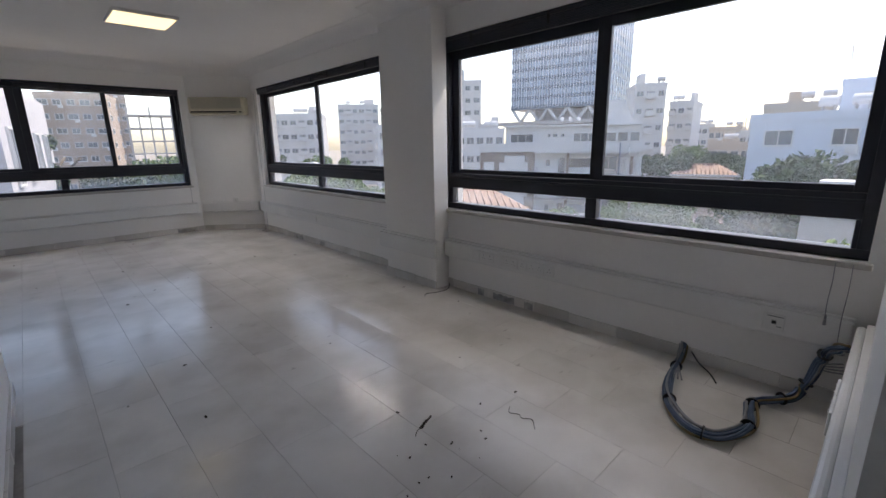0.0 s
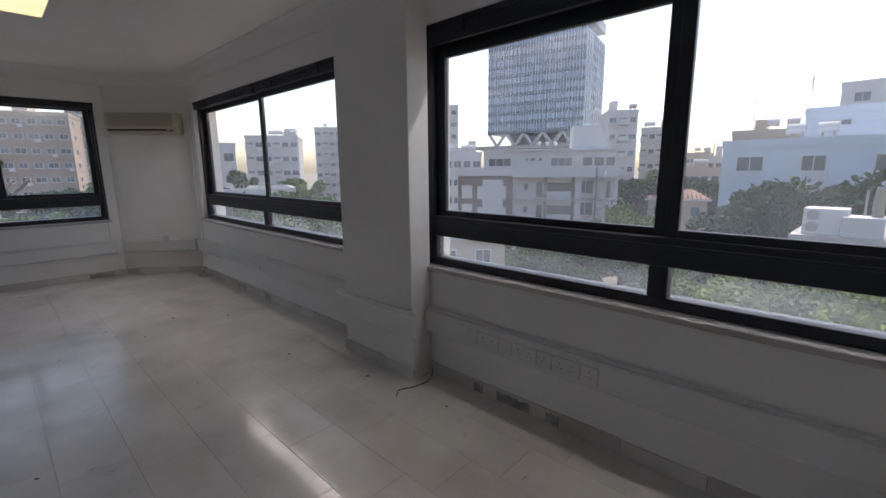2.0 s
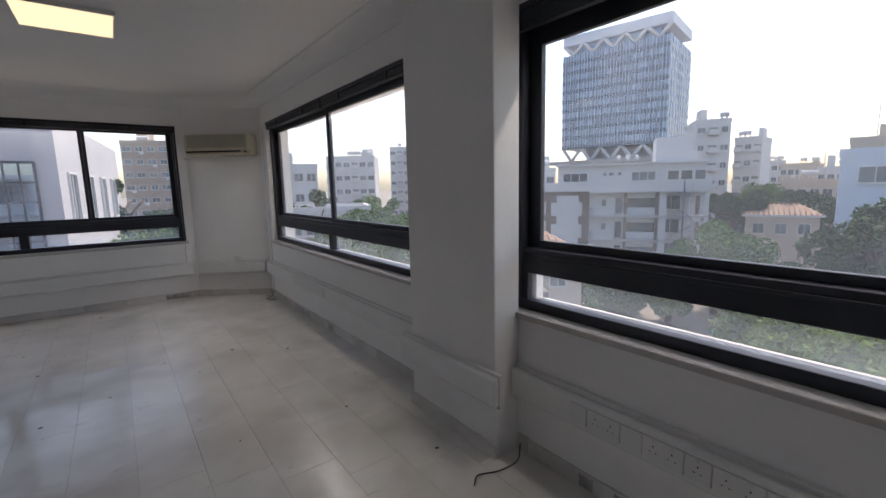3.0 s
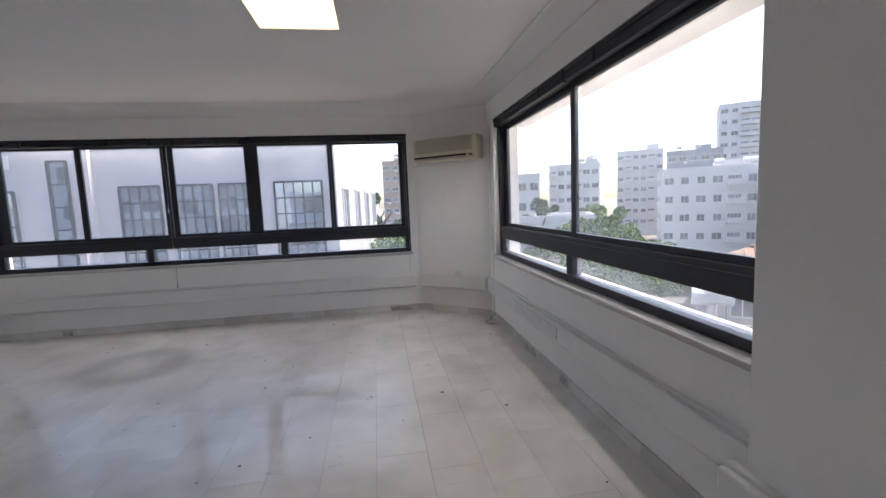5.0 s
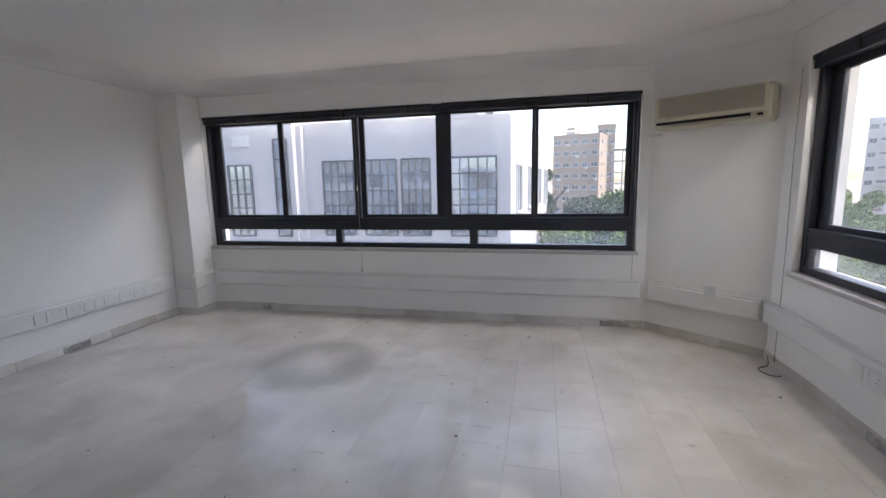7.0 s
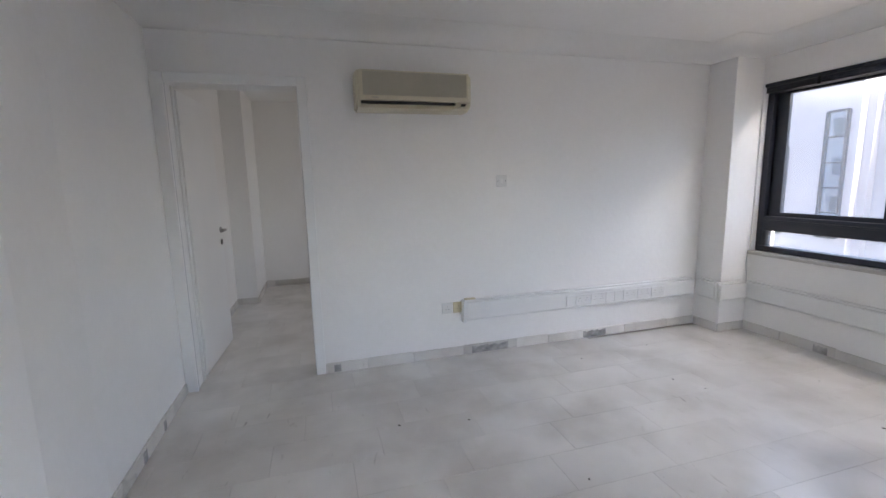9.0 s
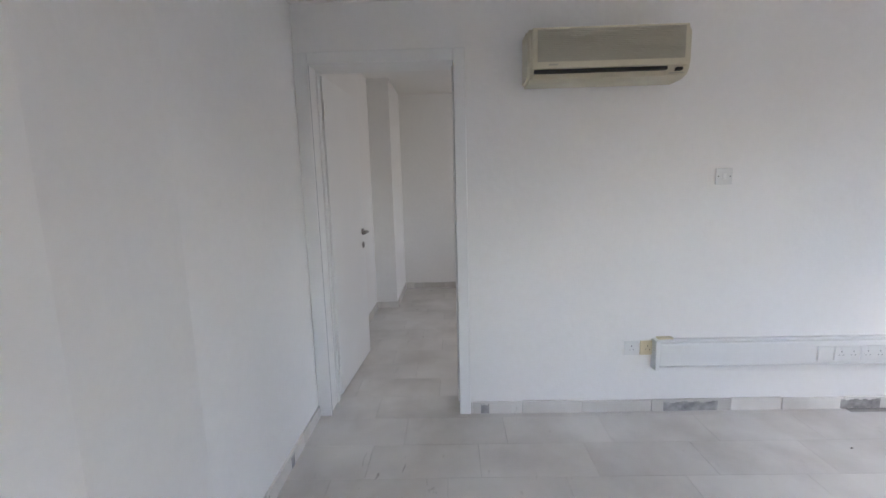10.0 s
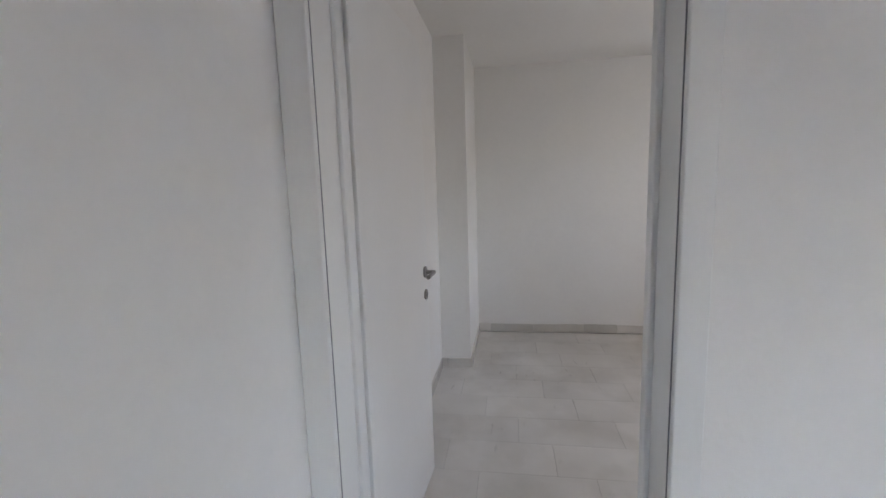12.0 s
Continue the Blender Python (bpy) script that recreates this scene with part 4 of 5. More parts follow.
def brown_panel_building():
    """White block with brown clad bays, a terrace storey and a spiral stair."""
    az0, az1, dist = 48.5, 69.5, 52
    x, y = at((az0 + az1) / 2, dist)
    w = 2 * dist * math.tan(radians((az1 - az0) / 2))
    top = height(2.15, dist) - GZ
    b = thing("office_building", pose(x, y, GZ, 0, 0, -(az0 + az1) / 2), "white stepped building with brown panels and terraces", "building")

    def slab(name, x0, x1, z0, z1, y0, y1, material, label=""):
        part(name, bx(B(), x0, y0, top + z0, x1, y1, top + z1), material, b, label)
    slab("wall", -9.4, 5.0, -top, -2.9, 1.5, 14, WHITEW)
    slab("wall", 5.0, 9.4, -top, -2.9, 4.0, 14, WHITEW, "set-back white bay behind the stair")
    slab("wall", -6.2, 9.4, -2.9, 0, 2.2, 13, WHITEW, "white top storey")
    slab("roof_edge", -6.4, 9.6, 0, 0.22, 1.7, 13.2, WHITEW)
    slab("terrace_front", -9.5, -2.5, -2.9, -1.9, 1.1, 1.5, WHITEW)
    slab("terrace_front", -2.5, 9.6, -3.1, -1.95, 0.0, 0.25, WHITEW)
    slab("terrace", -2.5, 9.6, -3.1, -2.9, 0.25, 2.2, SLAB)
    slab("stair_tower", 4.5, 7.0, 0.2, 3.0, 4, 9, WHITEW)
    bm = B()
    v = [bm.verts.new((px, py, top + pz)) for py in (4, 9) for px, pz in ((7.0, 0.2), (8.9, 0.2), (7.6, 3.0), (7.0, 3.0))]
    for f in ((0, 1, 2, 3), (7, 6, 5, 4), (1, 5, 6, 2), (3, 2, 6, 7), (0, 4, 5, 1)):
        bm.faces.new([v[k] for k in f])
    part("stair_roof", bm, WHITEW, b)
    # brown bay with a stepped white panel
    slab("brown_panel", -9.3, -2.5, -top, -2.95, 1.35, 1.5, BROWNW)
    for k in range(2):
        slab("white_panel", -8.8, -7.5, -5.7 - 2.3 * k, -4.1 - 2.3 * k, 1.24, 1.35, WHITEW)
        slab("white_panel", -6.85, -3.3, -5.8 - 2.6 * k, -4.2 - 2.6 * k, 1.25, 1.35, WHITEW)
    slab("white_panel", -6.2, -3.7, -11, -3.4, 1.2, 1.35, WHITEW)
    # storeys of the right half
    for k in range(3):
        z = -5.75 - 2.75 * k
        slab("floor_edge", -2.4, 9.5, z - 0.15, z + 0.12, 0.3, 1.6, SLAB)
        slab("window_band", 1.6, 4.4, z + 0.95, z + 2.0, 1.3, 1.49, OUTGLASS)
        slab("parapet", 1.5, 4.5, z + 0.12, z + 0.95, 1.1, 1.3, WHITEW)
        slab("shutter_box", 1.6, 4.4, z + 2.0, z + 2.45, 1.2, 1.45, WHITEW)
        facade_window(b, -0.9, 1.5, top + z + 1.5, 0.55, 0.8, cols=1)
        facade_window(b, 0.7, 1.5, top + z + 1.15, 0.8, 1.9, cols=1)
        facade_window(b, 6.3, 4.0, top + z + 1.4, 2.0, 1.7)
        slab("balcony_front", -2.4, 0.2, z + 0.12, z + 0.9, 0.3, 0.42, WHITEW)
        slab("handrail", -2.7, -2.0, z + 0.9, z + 0.98, 0.2, 0.5, TOWERBAND)
        for q in range(5):
            slab("baluster", -2.66 + 0.15 * q, -2.62 + 0.15 * q, z + 0.1, z + 0.92, 0.24, 0.28, TOWERBAND)
        for q in range(3):
            slab("fin", 7.7 + 0.6 * q, 8.05 + 0.6 * q, z + 0.2, z + 2.2, 0.5, 0.7, BROWNW if q % 2 else WHITEW)
    for px in (1.25, 4.45):
        slab("brown_pier", px, px + 0.3, -top, -3.1, 0.9, 1.5, BROWNW)
    slab("column", 4.8, 5.5, -top, -3.1, 0.4, 1.0, WHITEW)
    slab("column", 9.1, 9.5, -top, -3.1, 0.4, 0.9, WHITEW)
    for xx, ww in ((-4.2, 2.9), (-0.9, 0.35), (-0.2, 0.6), (0.7, 0.4), (3.2, 2.6), (6.2, 1.2), (7.5, 1.2), (8.8, 1.1)):
        facade_window(b, xx, 2.2, top - (1.3 if ww > 1 else 1.0), ww, 1.1 if ww > 1 else 0.4, cols=3 if ww > 2 else 1)
    # spiral stair outside the open bay
    part("stair_post", cyl(B(), pose(7.0, -0.6, top - 6.5), 0.09, 9.0, 10), TOWERBAND, b)
    for k in range(30):
        part("stair_step", bx(B(), 0.08, -0.14, 0, 0.95, 0.14, 0.04), TOWERBAND, b, m=pose(7.0, -0.6, top - 10.6 + 0.26 * k, 0, 0, 27 * k))
    rail = [Vector((7.0 + 0.95 * math.cos(radians(13.5 * k)), -0.6 + 0.95 * math.sin(radians(13.5 * k)), top - 9.6 + 0.13 * k)) for k in range(60)]
    part("handrail", tube(B(), rail, 0.035, 5), TOWERBAND, b)
    for k in range(3):
        part("satellite_dish", cyl(B(), pose(0.5 + 1.0 * k, 3, top + 0.9, 70, 0, 20 * k), 0.28, 0.1, 14, 0.1), GREYW, b)
        part("dish_mast", cyl(B(), pose(0.5 + 1.0 * k, 3.1, top + 0.5), 0.04, 0.9, 6), SLAB, b)


brown_panel_building()

building("pale blue apartment block with dark framed windows", 80.0, 112, 46, 1.9, BLUEW, 14, 0, 3.3, 6, 1.7, 1.35, (), roofbits=2, cols=2)
building("pale grey upper block behind the blue one", 86.4, 112, 62, 5.0, BLUEW, 12, 0, 3.3, 5, 1.8, 1.3, roofbits=2)
building("cream low roof block above the blue one", 80.4, 86.2, 66, 3.1, BEIGEW, 10, 0, 3.2, 4, roofbits=1)
building("white high block in the distance", 88.6, 104, 80, 7.2, WHITEW, 12, 0, 3.2, 5, roofbits=1)
building("slim white tower block in the distance", 67.3, 70.6, 95, 6.2, WHITEW, 10, 12, 3.2, 3, 1.1, 1.1, (1,), roofbits=1)
building("white stepped block in the distance", 71.0, 73.4, 105, 4.1, WHITEW, 10, -10, 3.1, 3, 1.2, 1.1, (0, 2), roofbits=1)
building("white apartment block in the far town", 73.0, 75.4, 150, 1.6, WHITEW, 12, 8, 3.1, 4, roofbits=1)
building("beige apartment block in the far town", 75.0, 78.0, 130, 1.2, BEIGEW, 12, -6, 3.1, 5, roofbits=1)
building("pale block in the far town", 78.0, 81.5, 110, 0.7, WHITEW, 12, 0, 3.1, 5, roofbits=1)
building("cream block behind the red roof", 75.5, 80.5, 85, -0.6, BEIGEW, 12, 4, 3.1, 5, roofbits=1)
building("grey block behind the brown panelled one", 44.5, 52.0, 75, 1.5, GREYW, 12, 0, 3.1, 6, 1.3, 1.2, roofbits=2)
building("slim pale tower in the distance", 45.4, 48.8, 120, 7.6, WHITEW, 12, 0, 3.1, 3, roofbits=0)
building("white five storey apartment block with balconies", 35.6, 51.0, 80, 2.2, WHITEW, 20, 10, 2.9, 10, 1.2, 1.2, (4, 6, 7, 9), roofbits=2, side_bays=4)
building("tall pale tower block in the haze", 41.0, 46.6, 150, 8.9, GREYW, 14, 6, 3.1, 6, 1.5, 1.3, (2, 3), roofbits=0)
building("white tower block with curved top", 30.6, 35.6, 140, 4.9, WHITEW, 14, 0, 3.1, 6, 1.4, 1.2, (1, 4), roofbits=1)
building("low white apartment block", 22.6, 28.6, 105, 3.7, WHITEW, 12, -8, 3.1, 6, 1.5, 1.2, (0, 3), roofbits=2)
building("slate grey upper storeys behind the white block", 35.9, 41.4, 118, 4.4, SLATEW, 14, 0, 3.1, 5, 1.6, 1.2, (), roofbits=1)
building("white balconied block facing the office", -126, -96, 40, 12, WHITEW, 12, 0, 3.2, 7, 1.8, 1.7, (0, 1, 3, 4, 6), roofbits=1).matrix_basis = pose(-19, 3, GZ, 0, 0, 180)
building("pale block behind the pines", 14.0, 21.5, 70, 2.6, GREYW, 12, 0, 3.1, 5, roofbits=1)
building("flat roofed low house among trees", 17.5, 28, 42, -3.2, WHITEW, 8, 0, 3.1, 5, roofbits=0)
building("low grey workshop below the window", 30, 52, 24, -16, ROOFG, 9, 6, 3.1, 5, roofbits=1)
building("beige eight storey block with window bands", 1.2, 6.6, 125, 5.3, SANDW, 14, -14, 3.0, 5, 1.5, 1.2, (), roofbits=1, side_bays=2)
building("pale slab block beside the beige one", 6.4, 8.4, 135, 6.3, SANDW, 12, 0, 3.0, 3, 1.0, 1.0, roofbits=0)
building("white block behind the office", -12, -6, 70, 9.6, WHITEW, 12, 0, 3.2, 5, 1.8, 1.4, (1, 3), roofbits=0)


def steel_frame():
    """An unfinished open frame of posts and slabs."""
    x, y = at(10.2, 110)
    b = thing("unfinished_building", pose(x, y, GZ, 0, 0, -10.2), "grey open frame of an unfinished building", "building")
    top = height(4.5, 110) - GZ
    for i in range(5):
        for k in (0, 5):
            part("post", bx(B(), -4 + i * 2, k, 0, -3.75 + i * 2, k + 0.25, top - (i % 2) * 1.5), SLAB, b)
    for k in range(6):
        part("beam", bx(B(), -4.3, -0.2, top - 1.8 - k * 2.6, 4.5, 5.4, top - 1.55 - k * 2.6), SLAB, b)


steel_frame()


def red_house(az, dist, eave, wx, wy, rise, turn, label):
    """A low house under a hipped tile roof with ridge and eave boards."""
    x, y = at(az, dist)
    b = thing("house", pose(x, y, GZ, 0, 0, turn), label, "house")
    h = height(eave, dist) - GZ
    part("wall", bx(B(), -wx + 0.4, -wy + 0.4, 0, wx - 0.4, wy - 0.4, h), BEIGEW, b)
    bm = B()
    v = [bm.verts.new(c) for c in ((-wx, -wy, h), (wx, -wy, h), (wx, wy, h), (-wx, wy, h), (-wx * 0.45, 0, h + rise), (wx * 0.45, 0, h + rise))]
    for f in ((0, 1, 5, 4), (1, 2, 5), (2, 3, 4, 5), (3, 0, 4), (3, 2, 1, 0)):
        bm.faces.new([v[i] for i in f])
    part("roof", bm, ROOFT, b)
    part("ridge", tube(B(), [Vector((-wx * 0.45, 0, h + rise)), Vector((wx * 0.45, 0, h + rise))], 0.12, 8), ROOFT, b)
    n = int(wx * 2 / 0.45)
    for i in range(n):
        xx = -wx + (i + 0.5) * 2 * wx / n
        k = min(1.0, (wx - abs(xx)) / (wx * 0.55))
        part("tile_row", tube(B(), [Vector((xx, -wy, h + 0.03)), Vector((xx, -wy * (1 - k), h + rise * k + 0.03))], 0.07, 6), ROOFT, b)
    part("eave_board", bx(B(), -wx, -wy - 0.05, h - 0.2, wx, -wy, h + 0.02), FRAMEW, b)
    for k in (-0.55, 0, 0.55):
        facade_window(b, k * wx, -wy + 0.4, h - 1.5, 1.1, 1.2)


red_house(75.6, 62, -3.6, 3.6, 3.0, 1.1, -72, "low house with a hipped red tile roof")
red_house(47.5, 30, -8.3, 4.2, 3.4, 1.2, -40, "low house with a faded red tile roof below the window")


def rooftop_plant():
    """A white roof structure with a box unit and a bent steel duct."""
    x, y = at(92.5, 21)
    z = height(-6.6, 21)
    b = thing("rooftop_unit", pose(x, y, GZ, 0, 0, -92.5), "white rooftop air unit with a bent steel duct", "air unit")
    h = z - GZ
    part("roof_block", bx(B(), -1.6, 0, 0, 6, 6, h - 0.2), SLAB, b)
    part("unit", bx(B(), -1.3, 0.5, h - 0.2, 0.0, 1.6, h + 0.8, 0.03), FRAMEW, b)
    for s in (0.1, 0.55):
        part("fan", cyl(B(), pose(-1.0, 0.49, h + s, 90), 0.2, 0.02, 18), SLAB, b)
    part("unit", bx(B(), -0.15, 0.2, h - 0.2, 1.0, 1.4, h + 0.55, 0.03), WHITEW, b)
    part("duct", tube(B(), smooth_path([(0.75, 0.9, h + 0.5), (0.75, 0.9, h + 1.3), (0.85, 0.9, h + 1.7), (1.25, 0.9, h + 1.85)], 6), 0.17, 14), STEEL, b)
    part("mast", cyl(B(), pose(0.4, 1.2, h + 0.9), 0.04, 1.2, 8), SLAB, b)


rooftop_plant()


mast = thing("antenna_mast", pose(*at(86.6, 64), height(5.0, 64)), "thin lattice antenna mast on a roof", "antenna")
for a in range(3):
    part("leg", tube(B(), [Vector((0.25 * math.cos(a * 2.09), 0.25 * math.sin(a * 2.09), -0.3)), Vector((0.05 * math.cos(a * 2.09), 0.05 * math.sin(a * 2.09), 4.0))], 0.03, 5), SLAB, mast)
for k in range(4):
    part("crossbar", bx(B(), -0.5 + 0.08 * k, -0.02, 1.2 + k * 0.8, 0.5 - 0.08 * k, 0.02, 1.25 + k * 0.8), SLAB, mast)


# ---- trees ----
def crown(seed, n, leaf, shape, material):
    """Leaf clumps: many small bent leaves gathered round scattered centres."""
    rng = np.random.default_rng(seed)
    vs, fs = [], []
    lumps = []
    while len(lumps) < 26:
        p = rng.uniform(-1, 1, 3)
        if np.linalg.norm(p) < 1 and np.linalg.norm(p) > 0.35:
            lumps.append((p * np.array(shape), rng.uniform(0.22, 0.42)))
    for i in range(n):
        c, r = lumps[rng.integers(len(lumps))]
        d = rng.normal(size=3)
        d /= np.linalg.norm(d)
        p = c + d * r * min(shape) * 1.3 * rng.uniform(0.55, 1.05)
        a = rng.normal(size=3)
        a /= np.linalg.norm(a)
        b = np.cross(a, rng.normal(size=3))
        b /= np.linalg.norm(b)
        s = leaf * rng.uniform(0.6, 1.3)
        k = len(vs)
        vs += [tuple(p - a * s), tuple(p + b * s * 0.5), tuple(p + a * s), tuple(p - b * s * 0.5)]
        fs.append((k, k + 1, k + 2, k + 3))
    me = bpy.data.meshes.new("crown")
    me.from_pydata(vs, [], fs)
    me.materials.append(material)
    return me


CROWN_ROUND = [crown(s, 15000, 0.062, (1.0, 1.0, 0.8), m) for s, m in ((1, LEAF_D), (2, LEAF_M), (3, LEAF_L))]
CROWN_PINE = crown(4, 14000, 0.05, (1.0, 1.0, 0.42), LEAF_M)
CROWN_CYP = crown(5, 7000, 0.06, (0.30, 0.30, 1.0), LEAF_D)


def tree(az, dist, el_top, radius, kind, label, squash=1.0):
    x, y = at(az, dist)
    me = {"dark": CROWN_ROUND[0], "mid": CROWN_ROUND[1], "light": CROWN_ROUND[2], "pine": CROWN_PINE, "cypress": CROWN_CYP}[kind]
    hh = {"pine": 0.55, "cypress": 1.1}.get(kind, 1.0) * radius * squash
    top = height(el_top, dist) - GZ
    t = thing("tree", pose(x, y, GZ, 0, 0, az * 37), label, "tree")
    c = max(top - hh, 1.0)
    bm = tube(B(), [Vector((0, 0, 0)), Vector((0.1, 0.05, c * 0.5)), Vector((0.0, 0.1, c))], 0.28, 8)
    for v in bm.verts:
        k = 1.2 - 0.7 * v.co.z / c
        v.co.x *= k
        v.co.y *= k
    part("trunk", bm, BARK, t)
    for i in range(5):
        a = i * 1.26
        part("limb", tube(B(), smooth_path([(0, 0.08, c * 0.8), (math.cos(a) * radius * 0.3, math.sin(a) * radius * 0.3, c), (math.cos(a) * radius * 0.6, math.sin(a) * radius * 0.6, c + hh * 0.3)], 4), 0.09, 6), BARK, t)
    part("crown", me, None, t, m=Matrix.Translation((0, 0, c)) @ Matrix.Diagonal((radius, radius, radius * squash, 1)))


for az, dist, el, r, kind in ((84, 37, -2.2, 3.2, "dark"), (88, 36, -0.6, 4.2, "dark"), (93, 35, 0.0, 4.5, "dark"), (98, 34, 0.3, 4.5, "dark"), (103, 34, 0, 4.5, "dark"),
                              (71.5, 62, -0.8, 3.6, "dark"), (74, 66, -0.6, 3.2, "mid"), (77.5, 64, -0.9, 2.8, "dark"), (70.5, 44, -5.0, 3.4, "mid"), (73, 40, -6.3, 3.0, "mid"),
                              (79.5, 42, -8.0, 2.6, "dark"), (66, 40, -8.4, 2.6, "mid"), (60, 40, -8.8, 2.8, "mid"), (81, 24, -13, 2.4, "light"), (87.5, 15, -12.5, 2.0, "light"), (94, 14.5, -11.5, 2.2, "light"), (100, 15, -11, 2.2, "light"),
                              (76, 30, -12, 2.6, "mid"), (54, 38, -10.4, 3.2, "mid"), (5.7, 40, -1.0, 2.8, "dark"), (8.5, 42, -1.4, 3.0, "mid"), (12, 42, -0.9, 3.2, "mid"), (15.5, 44, -1.2, 3.2, "dark"),
                              (2.5, 34, -4.5, 2.6, "mid"), (10, 30, -6.5, 2.6, "mid"), (18, 30, -8.5, 2.6, "light")):
    tree(az, dist, el, r, kind, "leafy green tree beside the street" if dist < 45 else "dark leafy tree among the buildings")
for az, dist, el, r in ((27.0, 33, -3.0, 4.0), (31.5, 31, -4.4, 3.8), (24.0, 38, -3.6, 3.2), (28.5, 52, -1.2, 4.2), (34, 30, -6.2, 3.0)):
    tree(az, dist, el, r, "pine", "umbrella pine with a broad light-green crown")
tree(20.9, 44, 2.0, 4.4, "cypress", "tall dark narrow cypress among the pines")
tree(-0.6, 40, 3.9, 4.2, "cypress", "thin dark conifer beside the office block")
tree(22.6, 56, 0.4, 3.6, "cypress", "dark narrow cypress behind the taller one")


def parked_car(x, y, rz, paint, label):
    c = thing("car", pose(x, y, GZ + 0.16, 0, 0, rz), label, "car", "parked cars")
    bm = B()
    bx(bm, -2.1, -0.85, 0.25, 2.1, 0.85, 0.85, 0.15)
    part("body", bm, paint, c)
    bm = bx(B(), -1.2, -0.75, 0.8, 1.0, 0.75, 1.42, 0.2)
    part("cabin", bm, OUTGLASS, c)
    part("roof", bx(B(), -0.9, -0.66, 1.40, 0.7, 0.66, 1.45, 0.02), paint, c)
    for wx in (-1.35, 1.35):
        for wy in (-0.8, 0.8):
            wl = part("wheel", cyl(B(), pose(wx, wy, 0.31, 90), 0.31, 0.2, 18), BLACK, c)
            part("rim", cyl(B(), pose(wx, wy * 1.12, 0.31, 90), 0.19, 0.03, 14), STEEL, wl)


CARW = mat("white_car_paint", (0.7, 0.7, 0.7), 0.25, var=0.03, bump=0.0)
CARS = mat("silver_car_paint", (0.4, 0.41, 0.43), 0.25, metal=0.5, var=0.03, bump=0.0)
for i, (az, d) in enumerate(((68, 27), (73, 26), (79, 25.5), (44, 34), (3.5, 26), (6.5, 28), (9.5, 27))):
    x, y = at(az, d)
    parked_car(x, y, 90 if i < 4 else 20, CARW if i % 2 else CARS, "white parked car on the street" if i % 2 else "silver parked car on the street")


# ---- floor bits ----
lf = thing("dry_leaf", pose(1.47, 1.48, 0.002, 0, 0, 22), "curled dry brown leaf on the floor", "leaf")
bm = B()
for i in range(5):
    bx(bm, -0.05 + i * 0.02, -0.008 + 0.003 * (i % 2), 0.001 + 0.002 * (i % 3), -0.03 + i * 0.02, 0.008 - 0.002 * i, 0.005 + 0.003 * (i % 3), 0.0)
part("blade", bm, LEAFD, lf)
part("stalk", tube(B(), smooth_path([(-0.05, 0, 0.004), (-0.08, 0.004, 0.006), (-0.11, -0.004, 0.002)]), 0.0015, 5), LEAFD, lf)
fb = thing("fibre", pose(1.81, 1.18, 0.001), "thin dark curled fibre on the floor", "fibre")
part("strand", tube(B(), smooth_path([(0.04, 0.10, 0.002), (0.0, 0.07, 0.002), (0.02, 0.03, 0.002), (0.005, 0.0, 0.003), (0.03, -0.04, 0.002), (-0.02, -0.09, 0.002)], 6), 0.0016, 5), LEAFD, fb)
bm = B()
rng = random.Random(5)
for i in range(90):
    x, y = rng.uniform(-2.3, 2.8), rng.uniform(0.4, 7.6)
    if x < 0.3 and y < 3.4:
        continue
    s = rng.uniform(0.003, 0.010)
    bx(bm, -s, -s * 0.5, 0, s, s * 0.5, s * 0.4, 0, pose(x, y, 0.001, 0, 0, rng.uniform(0, 180)))
for i in range(16):
    x, y = rng.gauss(1.33, 0.16), rng.gauss(1.18, 0.10)
    r = rng.uniform(0.002, 0.006)
    bx(bm, -r, -r * 0.6, 0, r, r * 0.6, r * 0.5, 0, pose(x, y, 0.001, 0, 0, rng.uniform(0, 180)))
tagged(part("floor_debris", bm, LEAFD), "scattered dark crumbs and chips on the floor", "debris", kind="stuff")


# ---- skirting and floor tiles ----
def skirting(a, b, dark=()):
    """Marble skirting pieces along a wall; the room lies to the left of a to b. dark: bare spans with old adhesive."""
    d = Vector((b[0] - a[0], b[1] - a[1], 0))
    L = d.length
    s = thing("baseboard", pose(a[0], a[1], 0, 0, 0, math.degrees(math.atan2(d.y, d.x))), "low worn marble skirting along the wall", "skirting", kind="structure")
    u = 0.0
    k = 0
    while u < L - 0.01:
        w = min(0.30 + 0.17 * ((k * 7) % 4) / 3, L - u)
        part("skirting_tile", bx(B(), u + 0.0012, 0, 0, u + w - 0.0012, 0.012 + 0.002 * (k % 2), 0.072 + 0.003 * ((k * 5) % 3), 0.002), MARBLE_S, s)
        u += w
        k += 1
    for p, q in dark:
        bm = B()
        n = 9
        ys = [0.004 + 0.006 * ((i * 37) % 5) / 5 for i in range(n)]
        for i in range(n):
            x0, x1 = p + (q - p) * i / n, p + (q - p) * (i + 1) / n
            bx(bm, x0, 0.0135, 0.004, x1, 0.0155, 0.072 - ys[i] * 2)
        part("bare_patch", bm, DARKPATCH, s, "dark patch of old adhesive")


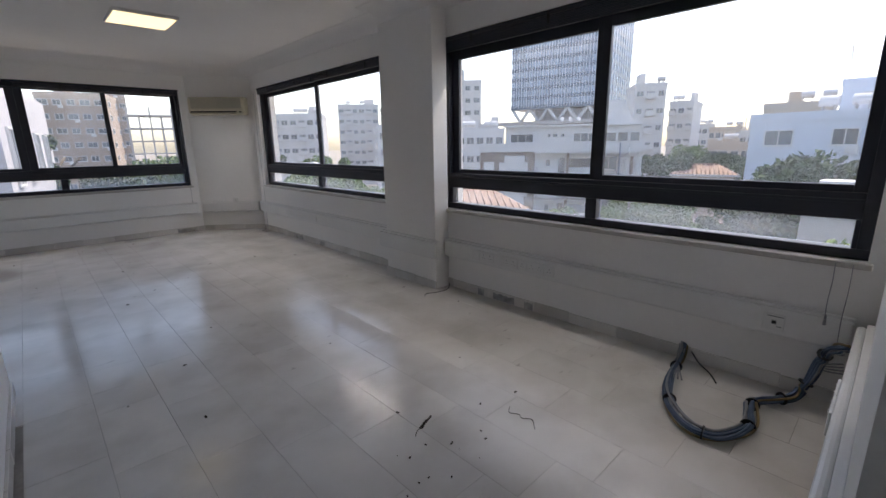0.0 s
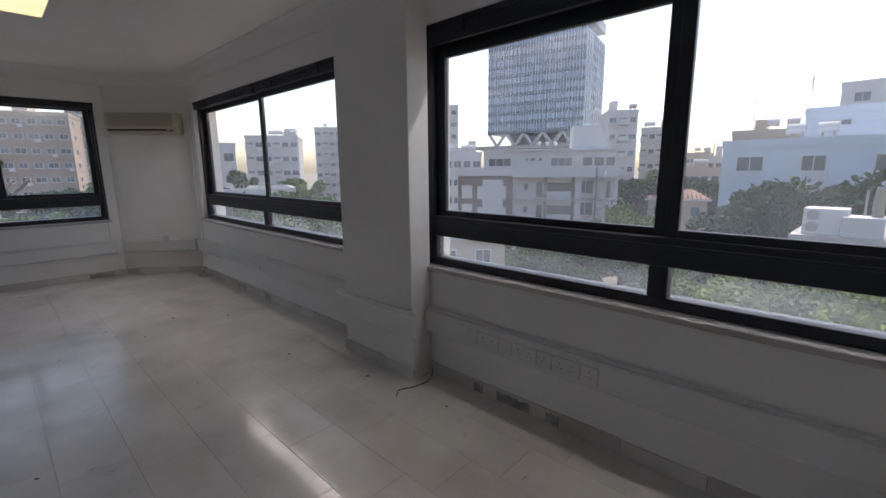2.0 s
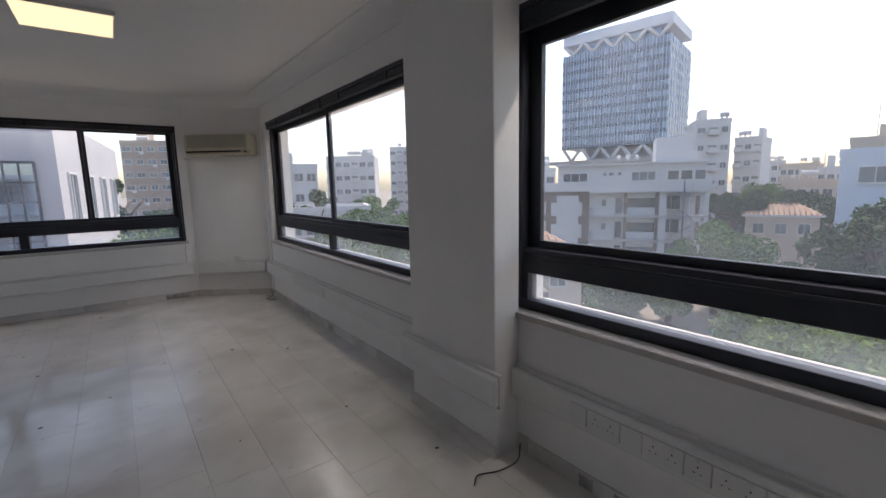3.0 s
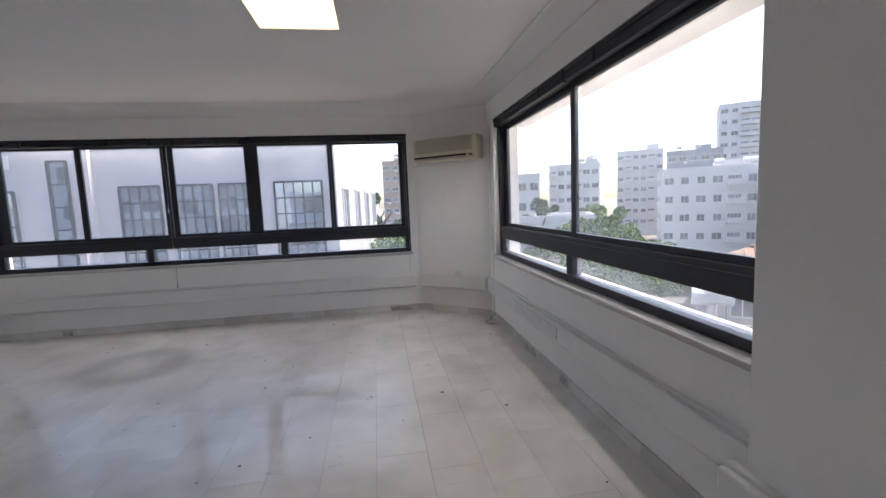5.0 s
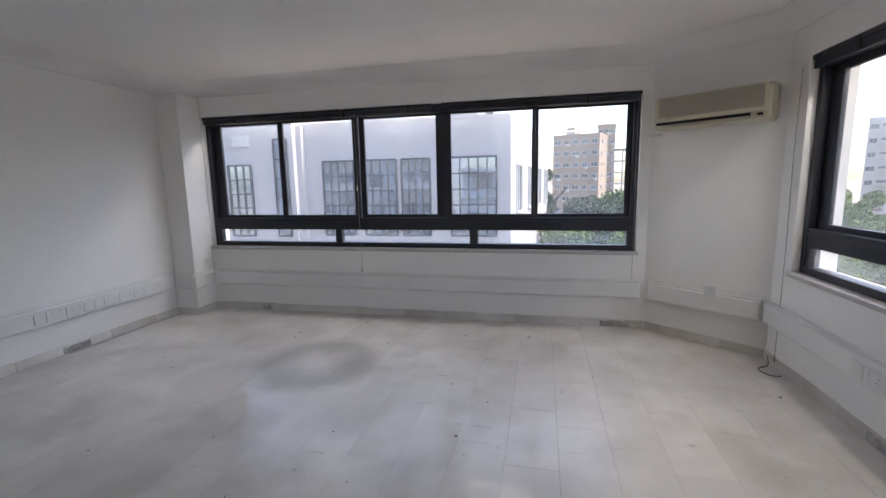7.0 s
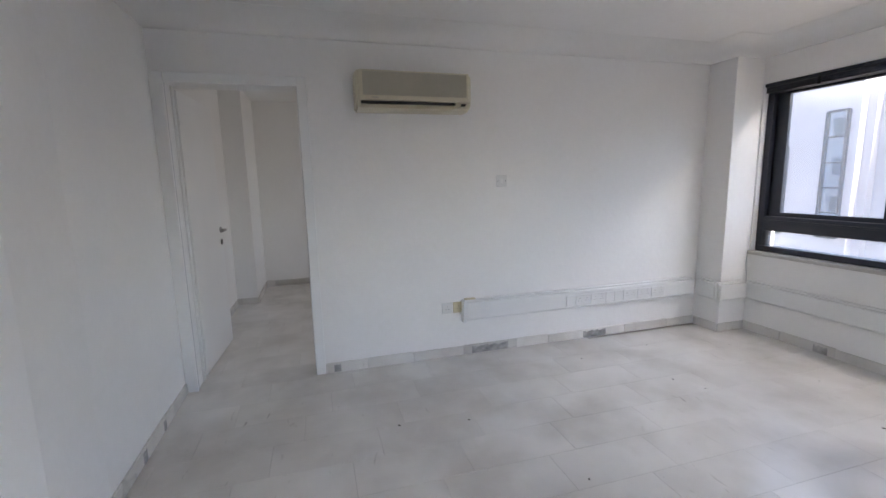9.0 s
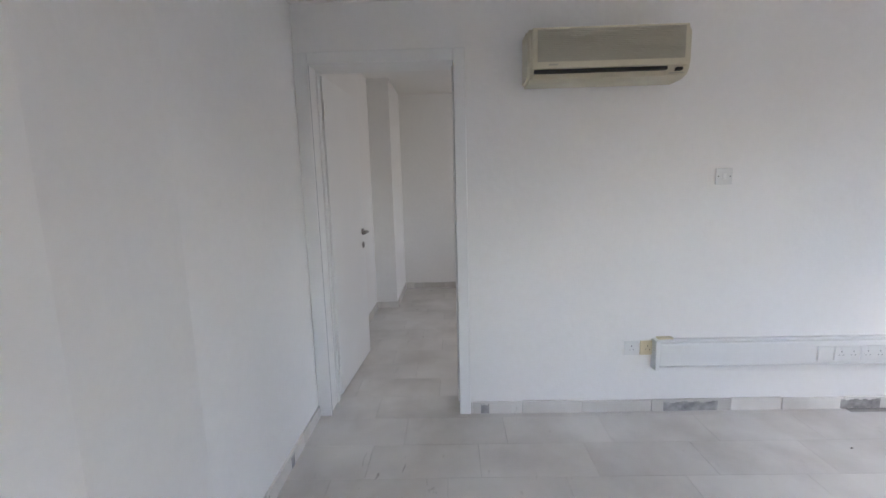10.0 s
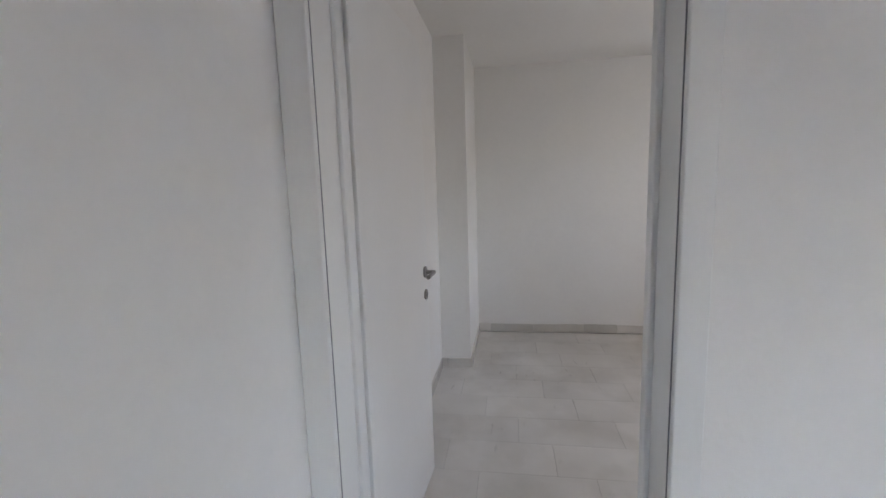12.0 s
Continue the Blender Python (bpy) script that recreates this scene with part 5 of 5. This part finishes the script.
skirting((XE, 0.09), (XE, 2.885), ((2.03, 2.25), (2.35, 2.42), (1.85, 1.93)))
skirting((2.835, 2.873), (2.835, 3.622))
skirting((XE, 3.61), (XE, 7.19), ((2.2, 2.5), (1.6, 1.72)))
skirting((2.99, 7.208), (2.26, 7.782))
skirting((2.25, YN), (-2.35, YN), ((0.11, 0.38), (3.9, 4.0)))
skirting((-2.35, YN - 0.014), (-2.35, 7.478))
skirting((-2.35, 7.49), (XW + 0.014, 7.49))
skirting((XW, 7.476), (XW, DOOR[1] + 0.056), ((0.97, 1.20), (1.92, 2.24), (3.28, 3.33)))
skirting((XW + 0.018, YS), (-1.48, YS), ((0.45, 0.49), (0.75, 0.8)))
skirting((-1.48, YS), (-0.94, PIL))
skirting((-0.94, PIL), (XP, PIL))
skirting((XP, PIL), (XP, -2.3))
skirting((1.0, 0.09), (2.985, 0.09))
skirting((-5.8, 6.2), (-5.8, 3.36))
skirting((-5.786, 3.36), (-4.9, 3.36))
skirting((-4.9, 3.374), (-4.9, 3.13))
skirting((-4.886, 3.13), (-2.86, 3.13))

TW, TL = 0.266, 0.56
tile = mesh_of("floor_tile", bx(B(), 0.0005, 0.0005, -0.012, TW - 0.0005, TL - 0.0005, 0.0, 0.0004), MARBLE)
fl = bpy.data.objects["floor"]
extra = B()
col = 0
x = -2.57
while x < XE - 0.02:
    y = -0.05 + TL * (((col * 5) % 7) / 7 - 1) + (3.2 if x < -0.1 else 0)
    while y < YN:
        y1 = min(y + TL, YN - 0.0)
        x1 = min(x + TW, XE)
        if y1 - y > TL - 0.001 and x1 - x > TW - 0.001:
            part("floor_tile", tile, None, fl, m=pose(x, y, 0, 0, 0, 0))
        elif y1 - y > 0.03:
            part("floor_tile", bx(B(), x + 0.0009, y + 0.0009, -0.012, x1 - 0.0009, y1 - 0.0009, 0), MARBLE, fl)
        y += TL
    x += TW
    col += 1
x = -2.57 - TW
k = 0
while x > -5.9:
    y = 2.95 - 0.18 * (k % 3)
    while y < 6.2:
        part("floor_tile", tile, None, fl, m=pose(x, y, 0, 0, 0, 0))
        y += TL
    x -= TW
    k += 1
for i in range(6):
    for j in range(5):
        bx(extra, -0.1 + i * 0.25, -2.5 + j * 0.47, -0.012, -0.1 + i * 0.25 + 0.248, -2.5 + j * 0.47 + 0.468, 0)
tagged(part("entrance_tiles", extra, MARBLE, fl), "worn marble tiles of the entrance lobby", kind="stuff")
